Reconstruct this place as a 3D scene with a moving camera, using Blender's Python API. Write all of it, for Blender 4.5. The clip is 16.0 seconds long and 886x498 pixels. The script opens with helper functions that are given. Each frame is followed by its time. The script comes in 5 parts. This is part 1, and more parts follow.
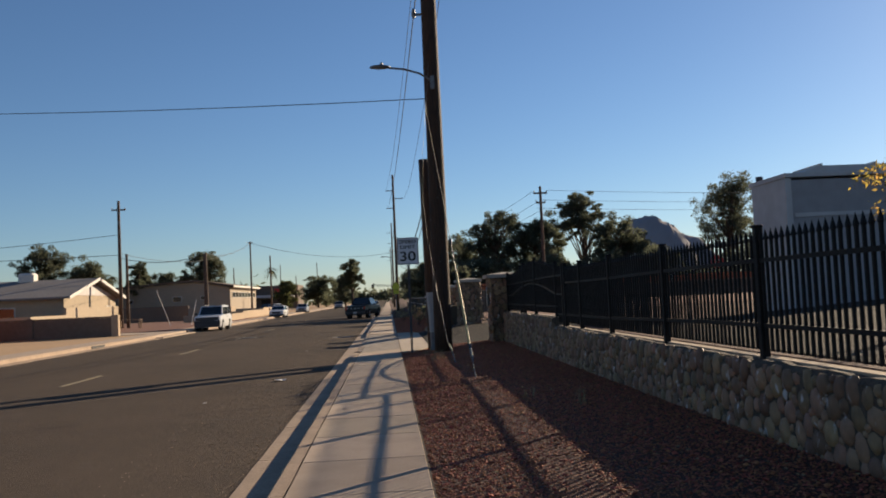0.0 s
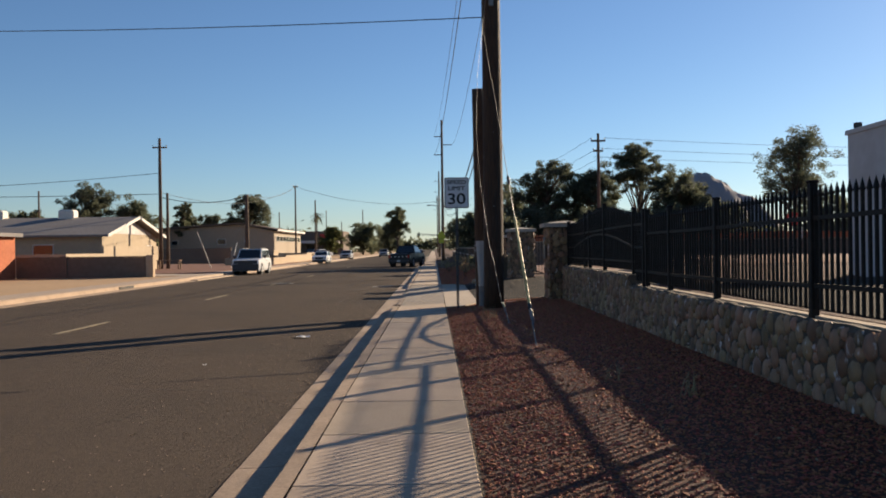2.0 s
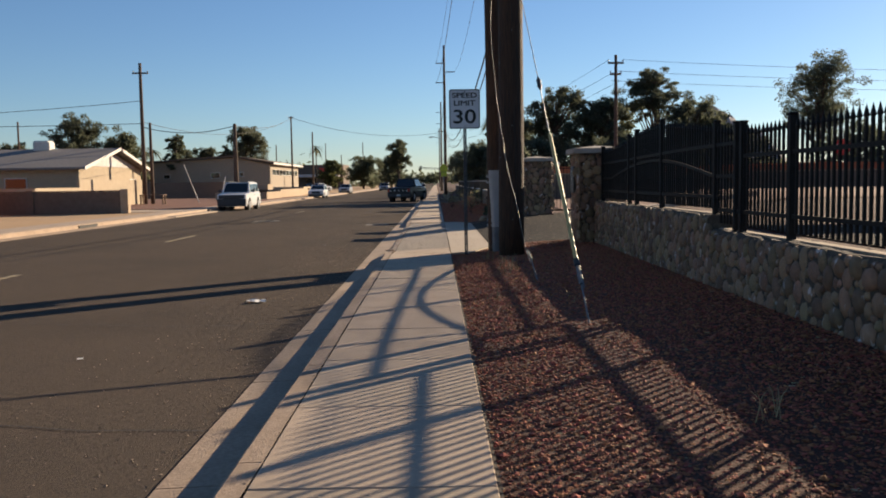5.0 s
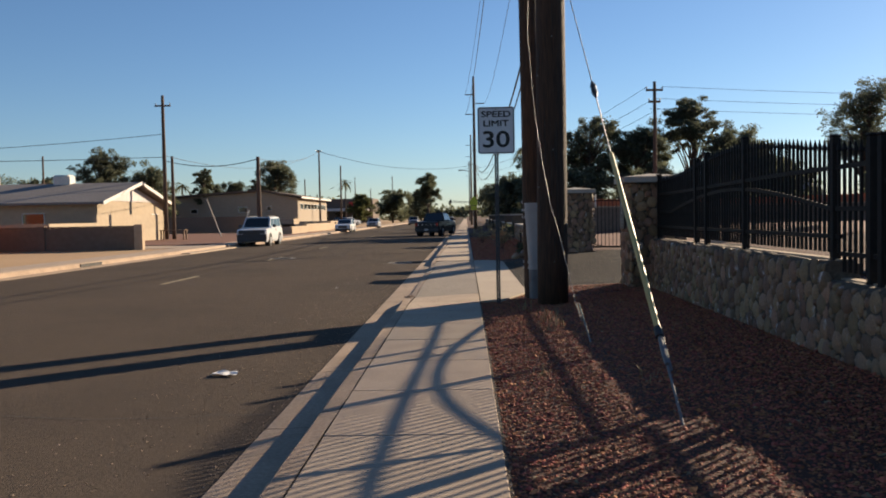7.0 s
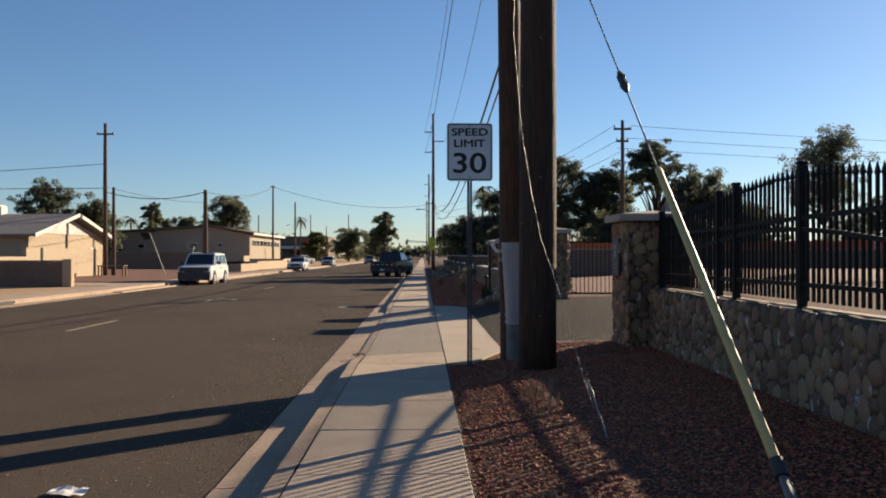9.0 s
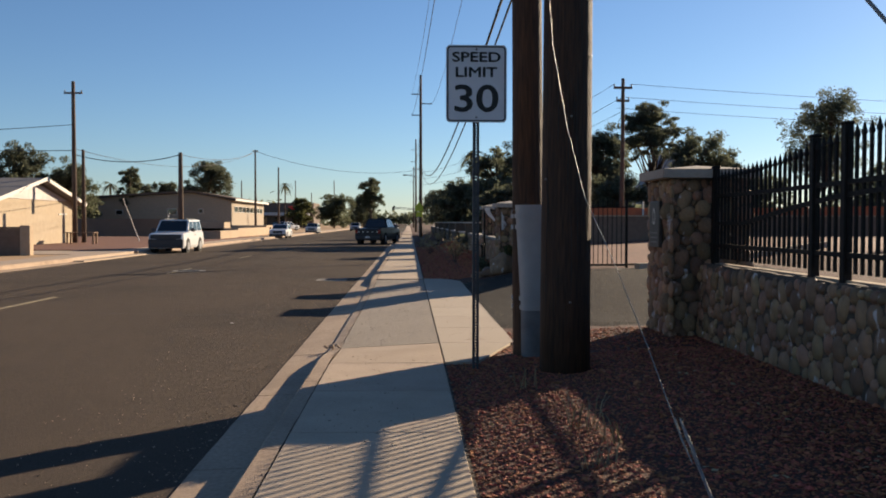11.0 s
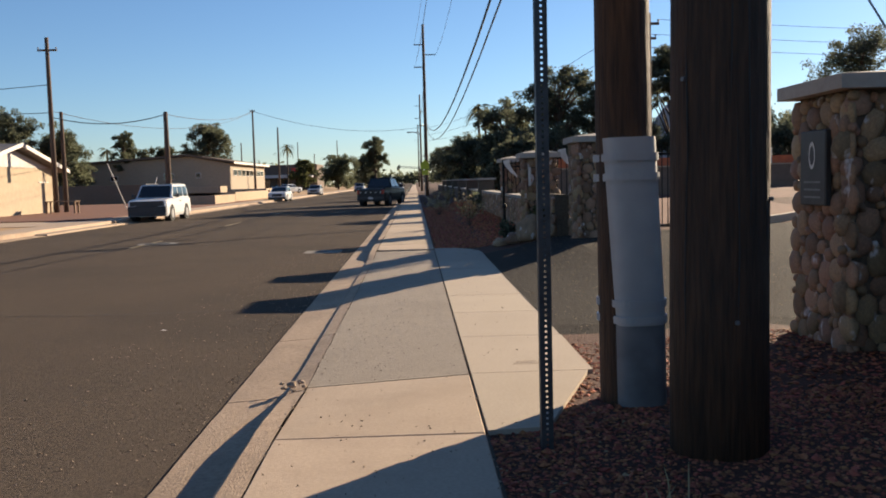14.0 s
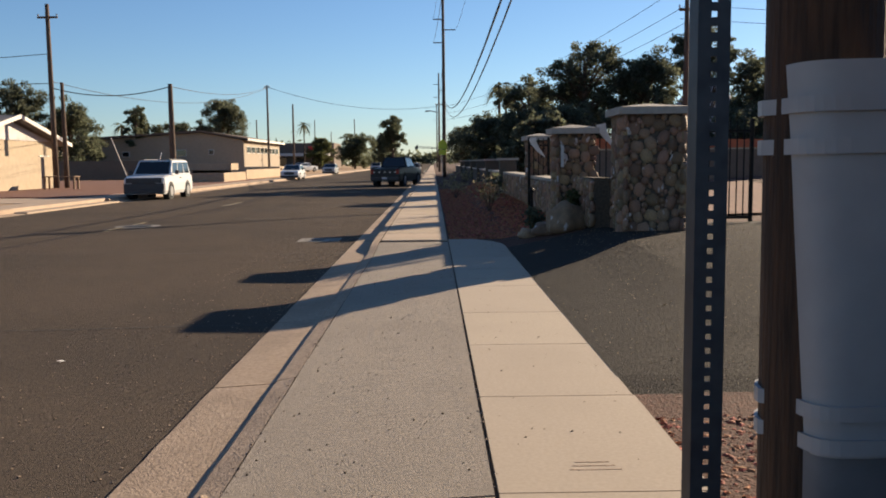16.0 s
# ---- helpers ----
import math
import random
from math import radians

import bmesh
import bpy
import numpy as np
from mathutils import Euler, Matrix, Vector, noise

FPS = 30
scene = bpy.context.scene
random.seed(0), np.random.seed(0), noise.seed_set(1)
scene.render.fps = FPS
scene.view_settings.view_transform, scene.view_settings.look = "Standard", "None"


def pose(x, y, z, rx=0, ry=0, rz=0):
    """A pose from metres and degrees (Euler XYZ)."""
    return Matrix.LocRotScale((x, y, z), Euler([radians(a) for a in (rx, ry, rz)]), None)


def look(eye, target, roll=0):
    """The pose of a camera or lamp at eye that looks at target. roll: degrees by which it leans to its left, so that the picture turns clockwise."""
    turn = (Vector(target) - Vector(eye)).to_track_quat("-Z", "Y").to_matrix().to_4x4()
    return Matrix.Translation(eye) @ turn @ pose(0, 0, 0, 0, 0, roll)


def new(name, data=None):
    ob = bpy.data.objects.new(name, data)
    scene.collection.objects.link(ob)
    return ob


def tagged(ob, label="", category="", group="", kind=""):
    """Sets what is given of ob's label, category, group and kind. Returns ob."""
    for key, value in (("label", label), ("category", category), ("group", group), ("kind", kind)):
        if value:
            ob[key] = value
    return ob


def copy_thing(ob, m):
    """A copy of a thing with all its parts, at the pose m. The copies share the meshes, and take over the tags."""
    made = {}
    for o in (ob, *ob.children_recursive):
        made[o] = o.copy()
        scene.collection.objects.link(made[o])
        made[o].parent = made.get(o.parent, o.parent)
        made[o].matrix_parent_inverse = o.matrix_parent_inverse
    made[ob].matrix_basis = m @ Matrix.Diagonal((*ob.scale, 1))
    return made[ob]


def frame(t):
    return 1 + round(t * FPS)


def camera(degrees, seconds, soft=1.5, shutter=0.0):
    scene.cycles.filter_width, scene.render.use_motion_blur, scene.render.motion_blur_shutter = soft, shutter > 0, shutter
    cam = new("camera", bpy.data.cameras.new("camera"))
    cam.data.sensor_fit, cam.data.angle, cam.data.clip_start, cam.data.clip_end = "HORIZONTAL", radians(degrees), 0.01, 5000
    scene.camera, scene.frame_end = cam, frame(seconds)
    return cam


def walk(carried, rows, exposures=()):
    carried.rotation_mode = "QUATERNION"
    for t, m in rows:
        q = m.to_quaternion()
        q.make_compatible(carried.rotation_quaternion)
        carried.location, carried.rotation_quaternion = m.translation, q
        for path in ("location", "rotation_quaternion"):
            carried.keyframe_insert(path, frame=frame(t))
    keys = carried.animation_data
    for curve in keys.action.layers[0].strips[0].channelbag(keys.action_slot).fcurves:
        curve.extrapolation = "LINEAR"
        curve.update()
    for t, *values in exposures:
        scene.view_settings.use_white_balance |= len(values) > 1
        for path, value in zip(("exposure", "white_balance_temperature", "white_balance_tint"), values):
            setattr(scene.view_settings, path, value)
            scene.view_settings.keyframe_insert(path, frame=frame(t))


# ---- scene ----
cam = camera(54.2, 16.0, soft=1.9)
METRES, EYE, TILT, LEAN, TURN = 23.5, 1.574, -3.0, 0.0, -3.75
ROWS = [
    (0.0, 0.0, 0.0, 0.0, 0.29, 6.1, 2.67),
    (0.5, -0.0033, 0.0323, 0.0016, 1.69, 5.33, 2.21),
    (1.0, -0.0027, 0.0667, 0.0029, 0.81, 3.43, 1.89),
    (1.5, -0.0072, 0.1007, 0.0037, 2.1, 2.8, 0.9),
    (2.0, -0.0078, 0.1316, 0.0048, 3.18, 2.92, 0.61),
    (2.5, -0.012, 0.1661, 0.0059, 4.69, 2.16, -0.35),
    (3.0, -0.0112, 0.1984, 0.0074, 3.34, 1.01, 0.56),
    (5.5, -0.0226, 0.3555, 0.0141, 3.28, -1.53, 0.74),
    (6.0, -0.0233, 0.3846, 0.0165, 2.24, -0.53, 1.19),
    (6.5, -0.0249, 0.4128, 0.0182, 5.06, 0.81, 0.5),
    (7.0, -0.0255, 0.4444, 0.0198, 5.32, 0.8, 0.77),
    (7.5, -0.029, 0.4764, 0.0209, 7.37, 0.28, 0.17),
    (8.0, -0.0323, 0.5062, 0.0234, 5.46, 1.61, -0.06),
    (8.5, -0.0354, 0.5367, 0.0254, 3.08, 3.55, -0.25),
    (11.0, -0.0484, 0.6906, 0.033, 1.5, 1.24, -0.15),
    (11.5, -0.0495, 0.7204, 0.0345, 1.08, 0.66, -0.8),
    (12.0, -0.0531, 0.7528, 0.0354, 2.09, 0.3, -1.66),
    (12.5, -0.052, 0.7821, 0.0361, 1.06, -0.93, -0.8),
    (13.0, -0.0562, 0.8135, 0.0377, 1.94, -1.66, 0.47),
    (13.5, -0.0567, 0.844, 0.0394, 1.25, -1.65, 2.26),
    (14.0, -0.0603, 0.8737, 0.0407, 1.96, -1.5, 1.38),
    (14.5, -0.0601, 0.905, 0.0416, 0.14, -2.33, 1.19),
    (15.0, -0.063, 0.9331, 0.0425, 2.23, -3.37, 0.8),
    (15.5, -0.0614, 0.9644, 0.0445, 1.85, -2.76, 1.19),
    (16.0, -0.0632, 0.9954, 0.0453, 3.12, -2.74, 0.44),
]
walk(cam, [(t, pose(0, 0, EYE, TILT, LEAN, TURN) @ pose(METRES * x, METRES * y, METRES * z, 90 + pitch, roll, yaw)) for t, x, y, z, yaw, pitch, roll in ROWS],
     [(0, 0.84), (1.5, 0.99), (2.5, 1.07), (3, 1.02), (6, 1.10), (8.5, 1.06), (11, 1.10), (12.5, 1.18), (14, 1.31), (15.5, 1.36), (16, 1.22)])

# ---------------- world, sun, exposure ----------------
SUN_DIR = Vector((2.22, 2.24, 1.0)).normalized()
world = bpy.data.worlds.new("sky")
scene.world = world
world.use_nodes = True
wn = world.node_tree
sky = wn.nodes.new("ShaderNodeTexSky")
sky.sky_type = "NISHITA"
sky.sun_disc = False
sky.sun_elevation = math.asin(SUN_DIR.z)
sky.sun_rotation = math.atan2(SUN_DIR.x, SUN_DIR.y)
sky.air_density, sky.dust_density, sky.ozone_density = 0.95, 0.15, 4.2
wn.nodes["Background"].inputs[1].default_value = 0.052
tint = wn.nodes.new("ShaderNodeMix")
tint.data_type, tint.blend_type = "RGBA", "MULTIPLY"
tint.inputs[0].default_value = 1.0
tint.inputs[7].default_value = (0.95, 0.985, 1.05, 1)
wn.links.new(sky.outputs[0], tint.inputs[6])
wn.links.new(tint.outputs[2], wn.nodes["Background"].inputs[0])
sun = new("sun", bpy.data.lights.new("sun", "SUN"))
sun.data.energy, sun.data.angle, sun.data.color = 5.0, radians(0.5), (1.0, 0.80, 0.57)
sun.matrix_world = look(SUN_DIR * 50, (0, 0, 0))


# ---------------- materials ----------------
def mat(name, c1, c2=None, scale=8.0, rough=0.85, metal=0.0, bump=0.0, bump_scale=60.0, stain=0.0, c3=None, stain_scale=0.7, island=0.0, obj=0.0, coord="Object", stretch=(1, 1, 1), spec=0.35):
    """Two-scale procedural surface: fine grain between c1 and c2, broad stains towards c3, fine relief."""
    m = bpy.data.materials.new(name)
    m.use_nodes = True
    n, l = m.node_tree.nodes, m.node_tree.links
    b = n["Principled BSDF"]
    b.inputs["Roughness"].default_value, b.inputs["Metallic"].default_value = rough, metal
    b.inputs["Specular IOR Level"].default_value = spec
    if c2 is None:
        c2 = tuple(v * 0.82 for v in c1)
    tc, mp = n.new("ShaderNodeTexCoord"), n.new("ShaderNodeMapping")
    mp.inputs["Scale"].default_value = stretch
    if coord == "World":
        geo = n.new("ShaderNodeNewGeometry")
        l.new(geo.outputs["Position"], mp.inputs[0])
    else:
        l.new(tc.outputs[coord], mp.inputs[0])
    t1 = n.new("ShaderNodeTexNoise")
    t1.inputs["Scale"].default_value, t1.inputs["Detail"].default_value = scale, 6
    l.new(mp.outputs[0], t1.inputs["Vector"])
    ramp = n.new("ShaderNodeMapRange")
    ramp.inputs[1].default_value, ramp.inputs[2].default_value = 0.32, 0.68
    l.new(t1.outputs[0], ramp.inputs[0])
    mix = n.new("ShaderNodeMix")
    mix.data_type = "RGBA"
    mix.inputs[6].default_value, mix.inputs[7].default_value = (*c1, 1), (*c2, 1)
    l.new(ramp.outputs[0], mix.inputs[0])
    out = mix.outputs[2]
    if stain > 0:
        t2 = n.new("ShaderNodeTexNoise")
        t2.inputs["Scale"].default_value, t2.inputs["Detail"].default_value, t2.inputs["Roughness"].default_value = stain_scale, 5, 0.6
        l.new(mp.outputs[0], t2.inputs["Vector"])
        r2 = n.new("ShaderNodeMapRange")
        r2.inputs[1].default_value, r2.inputs[2].default_value, r2.inputs[4].default_value = 0.45, 0.75, stain
        l.new(t2.outputs[0], r2.inputs[0])
        m2 = n.new("ShaderNodeMix")
        m2.data_type = "RGBA"
        m2.inputs[7].default_value = (*(c3 or tuple(v * 0.55 for v in c1)), 1)
        l.new(out, m2.inputs[6])
        l.new(r2.outputs[0], m2.inputs[0])
        out = m2.outputs[2]
    if island > 0 or obj > 0:
        hs = n.new("ShaderNodeHueSaturation")
        if obj > 0:
            src = n.new("ShaderNodeObjectInfo").outputs["Random"]
        else:
            src = n.new("ShaderNodeNewGeometry").outputs["Random Per Island"]
        v = n.new("ShaderNodeMapRange")
        amt = max(island, obj)
        v.inputs[3].default_value, v.inputs[4].default_value = 1 - amt, 1 + amt
        l.new(src, v.inputs[0])
        l.new(v.outputs[0], hs.inputs["Value"])
        mu = n.new("ShaderNodeMath")
        mu.operation = "MULTIPLY"
        mu.inputs[1].default_value = 7.31
        l.new(src, mu.inputs[0])
        fr = n.new("ShaderNodeMath")
        fr.operation = "FRACT"
        l.new(mu.outputs[0], fr.inputs[0])
        v2 = n.new("ShaderNodeMapRange")
        v2.inputs[3].default_value, v2.inputs[4].default_value = 0.5 - 0.05 * amt, 0.5 + 0.05 * amt
        l.new(fr.outputs[0], v2.inputs[0])
        l.new(v2.outputs[0], hs.inputs["Hue"])
        l.new(out, hs.inputs["Color"])
        out = hs.outputs[0]
    l.new(out, b.inputs["Base Color"])
    if bump > 0:
        t3 = n.new("ShaderNodeTexNoise")
        t3.inputs["Scale"].default_value, t3.inputs["Detail"].default_value = bump_scale, 4
        l.new(mp.outputs[0], t3.inputs["Vector"])
        bp = n.new("ShaderNodeBump")
        bp.inputs["Strength"].default_value, bp.inputs["Distance"].default_value = min(1.0, bump), 0.02
        l.new(t3.outputs[0], bp.inputs["Height"])
        l.new(bp.outputs[0], b.inputs["Normal"])
    return m


M = {}
M["asphalt"] = mat("asphalt", (0.112, 0.088, 0.068), (0.066, 0.053, 0.043), 70, 1.0, bump=0.6, bump_scale=150, stain=0.6, c3=(0.056, 0.048, 0.042), stain_scale=0.22, coord="World", spec=0.05)
M["drive"] = mat("driveway_asphalt", (0.056, 0.048, 0.040), (0.022, 0.020, 0.018), 45, 0.95, bump=0.9, bump_scale=70, stain=0.5, c3=(0.034, 0.031, 0.028), coord="World", spec=0.1)
M["concrete"] = mat("concrete", (0.43, 0.336, 0.245), (0.365, 0.285, 0.21), 45, 0.9, bump=0.2, bump_scale=140, stain=0.6, c3=(0.28, 0.215, 0.158), stain_scale=1.6, obj=0.08, coord="World")
M["apron"] = mat("pale_concrete", (0.406, 0.335, 0.257), (0.359, 0.296, 0.226), 45, 0.9, bump=0.12, bump_scale=140, stain=0.3, c3=(0.296, 0.242, 0.183), stain_scale=1.1, obj=0.04, coord="World")
M["slab_grey"] = mat("grey_broomed_concrete", (0.312, 0.261, 0.207), (0.242, 0.203, 0.160), 40, 0.92, bump=0.35, bump_scale=120, stain=0.5, c3=(0.211, 0.176, 0.140), stain_scale=0.8, coord="World")
M["speck"] = mat("dark_debris", (0.10, 0.07, 0.045), (0.05, 0.035, 0.025), 20, 0.9)
M["kerb"] = mat("kerb_concrete", (0.40, 0.30, 0.215), (0.28, 0.205, 0.145), 30, 0.92, bump=0.4, bump_scale=70, stain=0.7, c3=(0.19, 0.14, 0.10), stain_scale=1.3, coord="World")
M["joint"] = mat("joint_dirt", (0.05, 0.04, 0.03), (0.10, 0.08, 0.06), 20, 0.95, coord="World")
M["gravel_bed"] = mat("gravel_bed", (0.105, 0.037, 0.020), (0.045, 0.018, 0.011), 38, 0.95, bump=0.9, bump_scale=45, stain=0.5, c3=(0.06, 0.032, 0.02), stain_scale=1.1, coord="World")
M["gravel"] = mat("red_gravel", (0.40, 0.130, 0.062), (0.22, 0.070, 0.034), 25, 0.85, island=0.42)
M["dirt"] = mat("tan_dirt", (0.421, 0.273, 0.144), (0.351, 0.226, 0.121), 3, 0.95, bump=0.3, bump_scale=10, stain=0.5, c3=(0.234, 0.164, 0.101), stain_scale=0.12, coord="World")
M["red_dirt"] = mat("red_dirt", (0.185, 0.078, 0.048), (0.13, 0.054, 0.034), 3, 0.95, bump=0.4, bump_scale=12, stain=0.5, c3=(0.10, 0.048, 0.032), stain_scale=0.2, coord="World")
M["stone"] = mat("river_stone", (0.285, 0.176, 0.103), (0.190, 0.118, 0.070), 9, 0.7, bump=0.25, bump_scale=40, stain=0.4, c3=(0.142, 0.109, 0.081), stain_scale=4, obj=0.38)
M["stone_far"] = mat("river_stone_far", (0.285, 0.176, 0.103), (0.190, 0.118, 0.070), 9, 0.7, bump=0.25, bump_scale=40, island=0.38)
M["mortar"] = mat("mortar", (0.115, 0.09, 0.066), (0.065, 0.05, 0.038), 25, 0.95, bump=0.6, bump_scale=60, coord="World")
M["capstone"] = mat("capstone", (0.390, 0.343, 0.289), (0.328, 0.289, 0.242), 14, 0.85, bump=0.2, bump_scale=60, stain=0.4, c3=(0.234, 0.203, 0.172))
M["iron"] = mat("black_iron", (0.009, 0.0085, 0.008), (0.017, 0.015, 0.013), 12, 0.62, bump=0.1, spec=0.15)
M["polewood"] = mat("creosote_wood", (0.078, 0.038, 0.019), (0.026, 0.015, 0.009), 14, 0.8, bump=0.8, bump_scale=22, stain=0.6, c3=(0.022, 0.014, 0.010), stain_scale=1.4, stretch=(3, 3, 0.22))
M["polegrey"] = mat("weathered_pole", (0.13, 0.085, 0.06), (0.06, 0.042, 0.032), 8, 0.9, bump=0.4, stretch=(3, 3, 0.3))
M["pvc"] = mat("grey_white_plastic", (0.348, 0.344, 0.340), (0.297, 0.293, 0.293), 5, 0.5, bump=0.1, bump_scale=8, stain=0.35, c3=(0.289, 0.289, 0.297), stain_scale=3)
M["pvc_dark"] = mat("grey_plastic_sleeve", (0.170, 0.170, 0.174), (0.128, 0.128, 0.132), 6, 0.6, stain=0.5, c3=(0.102, 0.093, 0.085), stain_scale=3)
M["galv"] = mat("galvanised_steel", (0.20, 0.20, 0.20), (0.14, 0.14, 0.145), 30, 0.5, metal=0.6, bump=0.1)
M["steel_dark"] = mat("dark_sign_post_steel", (0.07, 0.07, 0.072), (0.045, 0.045, 0.048), 20, 0.55, metal=0.5)
M["sign_white"] = mat("white_sign_sheeting", (0.612, 0.612, 0.629), (0.561, 0.561, 0.578), 8, 0.45, stain=0.2, c3=(0.468, 0.459, 0.442))
M["sign_black"] = mat("black_lettering", (0.012, 0.012, 0.012), rough=0.5)
M["yellow"] = mat("yellow_guy_marker", (0.58, 0.43, 0.17), (0.48, 0.35, 0.13), 6, 0.5, stain=0.4, c3=(0.36, 0.27, 0.13), stain_scale=3)
M["cable"] = mat("cable", (0.02, 0.02, 0.02), rough=0.6)
M["guy"] = mat("steel_strand", (0.30, 0.28, 0.25), (0.17, 0.155, 0.135), 90, 0.5, metal=0.3)
M["stucco"] = mat("beige_stucco", (0.390, 0.316, 0.226), (0.343, 0.277, 0.199), 3, 0.95, bump=0.2, stain=0.3, c3=(0.312, 0.234, 0.156), stain_scale=0.3)
M["stucco2"] = mat("tan_stucco", (0.328, 0.273, 0.211), (0.289, 0.242, 0.187), 3, 0.95, bump=0.2, stain=0.3, c3=(0.265, 0.203, 0.148), stain_scale=0.2)
M["block"] = mat("block_wall", (0.179, 0.129, 0.098), (0.148, 0.105, 0.078), 5, 0.95, bump=0.3, stain=0.4, c3=(0.109, 0.078, 0.062), stain_scale=0.5)
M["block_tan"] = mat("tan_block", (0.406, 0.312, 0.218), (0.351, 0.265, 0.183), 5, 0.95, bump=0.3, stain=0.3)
M["brick"] = mat("orange_painted_brick", (0.40, 0.130, 0.060), (0.31, 0.095, 0.045), 5, 0.9, bump=0.3, stain=0.4, c3=(0.24, 0.085, 0.05), stain_scale=0.6)
M["trim"] = mat("white_trim", (0.612, 0.578, 0.527), rough=0.7)
M["roof"] = mat("grey_roof", (0.212, 0.196, 0.187), (0.162, 0.149, 0.143), 6, 0.9, stain=0.4)
M["roof2"] = mat("brown_roof", (0.15, 0.11, 0.085), (0.10, 0.075, 0.06), 6, 0.9)
M["white_wall"] = mat("white_stucco", (0.527, 0.493, 0.476), (0.476, 0.442, 0.425), 2, 0.9, stain=0.4, c3=(0.374, 0.323, 0.289), stain_scale=0.5)
M["grey_wall"] = mat("grey_stucco", (0.340, 0.315, 0.315), (0.297, 0.276, 0.276), 2, 0.9, stain=0.3, stain_scale=0.5)
M["glass"] = mat("dark_window_glass", (0.012, 0.014, 0.017), rough=0.06, spec=0.8)
M["paint_white"] = mat("white_car_paint", (0.612, 0.612, 0.612), (0.595, 0.595, 0.595), 2, 0.25, spec=0.6)
M["paint_dark"] = mat("black_car_paint", (0.014, 0.015, 0.017), (0.011, 0.012, 0.013), 2, 0.38, spec=0.3)
M["paint_silver"] = mat("silver_car_paint", (0.36, 0.36, 0.37), (0.34, 0.34, 0.35), 2, 0.3, metal=0.5)
M["tyre"] = mat("tyre_rubber", (0.02, 0.02, 0.02), rough=0.85)
M["rim"] = mat("alloy_rim", (0.45, 0.45, 0.46), rough=0.35, metal=0.7)
M["lamp_glass"] = mat("headlight_glass", (0.55, 0.56, 0.58), rough=0.1)
M["tail"] = mat("red_tail_lens", (0.30, 0.02, 0.015), rough=0.2)
M["bark"] = mat("bark", (0.10, 0.07, 0.05), (0.05, 0.036, 0.026), 10, 0.95, bump=0.6, stretch=(2, 2, 0.4))
M["leaf"] = mat("olive_foliage", (0.135, 0.145, 0.092), (0.085, 0.095, 0.060), 3, 0.8, island=0.4)
M["leaf_dark"] = mat("dark_foliage", (0.120, 0.130, 0.088), (0.075, 0.085, 0.058), 3, 0.8, island=0.4)
M["leaf_pale"] = mat("pale_foliage", (0.12, 0.125, 0.055), (0.07, 0.08, 0.035), 3, 0.8, island=0.4)
M["leaf_yellow"] = mat("yellow_foliage", (0.36, 0.25, 0.06), (0.24, 0.19, 0.06), 3, 0.8, island=0.4)
for key in ("leaf", "leaf_dark", "leaf_pale", "leaf_yellow"):
    nt = M[key].node_tree
    pb, mo = nt.nodes["Principled BSDF"], nt.nodes["Material Output"]
    tr, mx = nt.nodes.new("ShaderNodeBsdfTranslucent"), nt.nodes.new("ShaderNodeMixShader")
    mx.inputs[0].default_value = 0.72
    nt.links.new(pb.inputs["Base Color"].links[0].from_socket, tr.inputs[0])
    nt.links.new(pb.outputs[0], mx.inputs[1])
    nt.links.new(tr.outputs[0], mx.inputs[2])
    nt.links.new(mx.outputs[0], mo.inputs[0])
# pale mortar smears left on the cobbles
for key in ("stone", "stone_far"):
    nt = M[key].node_tree
    pb = nt.nodes["Principled BSDF"]
    src = pb.inputs["Base Color"].links[0].from_socket
    geo, mp = nt.nodes.new("ShaderNodeNewGeometry"), nt.nodes.new("ShaderNodeMapping")
    mp.inputs["Scale"].default_value = (9, 9, 4.5)
    tx, rg, mx = nt.nodes.new("ShaderNodeTexNoise"), nt.nodes.new("ShaderNodeMapRange"), nt.nodes.new("ShaderNodeMix")
    tx.inputs["Scale"].default_value, tx.inputs["Detail"].default_value = 1.0, 4
    rg.inputs[1].default_value, rg.inputs[2].default_value, rg.inputs[4].default_value = 0.63, 0.70, 0.8
    mx.data_type = "RGBA"
    mx.inputs[7].default_value = (0.60, 0.56, 0.53, 1)
    nt.links.new(geo.outputs["Position"], mp.inputs[0])
    nt.links.new(mp.outputs[0], tx.inputs["Vector"])
    nt.links.new(tx.outputs[0], rg.inputs[0])
    nt.links.new(rg.outputs[0], mx.inputs[0])
    nt.links.new(src, mx.inputs[6])
    nt.links.new(mx.outputs[2], pb.inputs["Base Color"])
M["dry"] = mat("dry_grass", (0.34, 0.26, 0.14), (0.24, 0.18, 0.09), 3, 0.9, island=0.3)
M["rock_hill"] = mat("mountain_rock", (0.31, 0.29, 0.30), (0.24, 0.225, 0.24), 0.01, 0.95, stain=0.5, stain_scale=0.004, coord="World")
M["marking"] = mat("worn_road_paint", (0.36, 0.29, 0.16), (0.13, 0.11, 0.085), 14, 0.9, stain=0.8, c3=(0.09, 0.078, 0.066), stain_scale=2.5, coord="World")
M["marking_w"] = mat("worn_white_paint", (0.30, 0.28, 0.25), (0.12, 0.105, 0.09), 14, 0.9, stain=0.7, c3=(0.09, 0.078, 0.066), stain_scale=2.5, coord="World")
M["paper"] = mat("crumpled_white_paper", (0.75, 0.74, 0.72), rough=0.8)
M["netting"] = mat("orange_netting", (0.55, 0.15, 0.06), (0.40, 0.10, 0.05), 3, 0.9, stain=0.5, c3=(0.25, 0.09, 0.06))
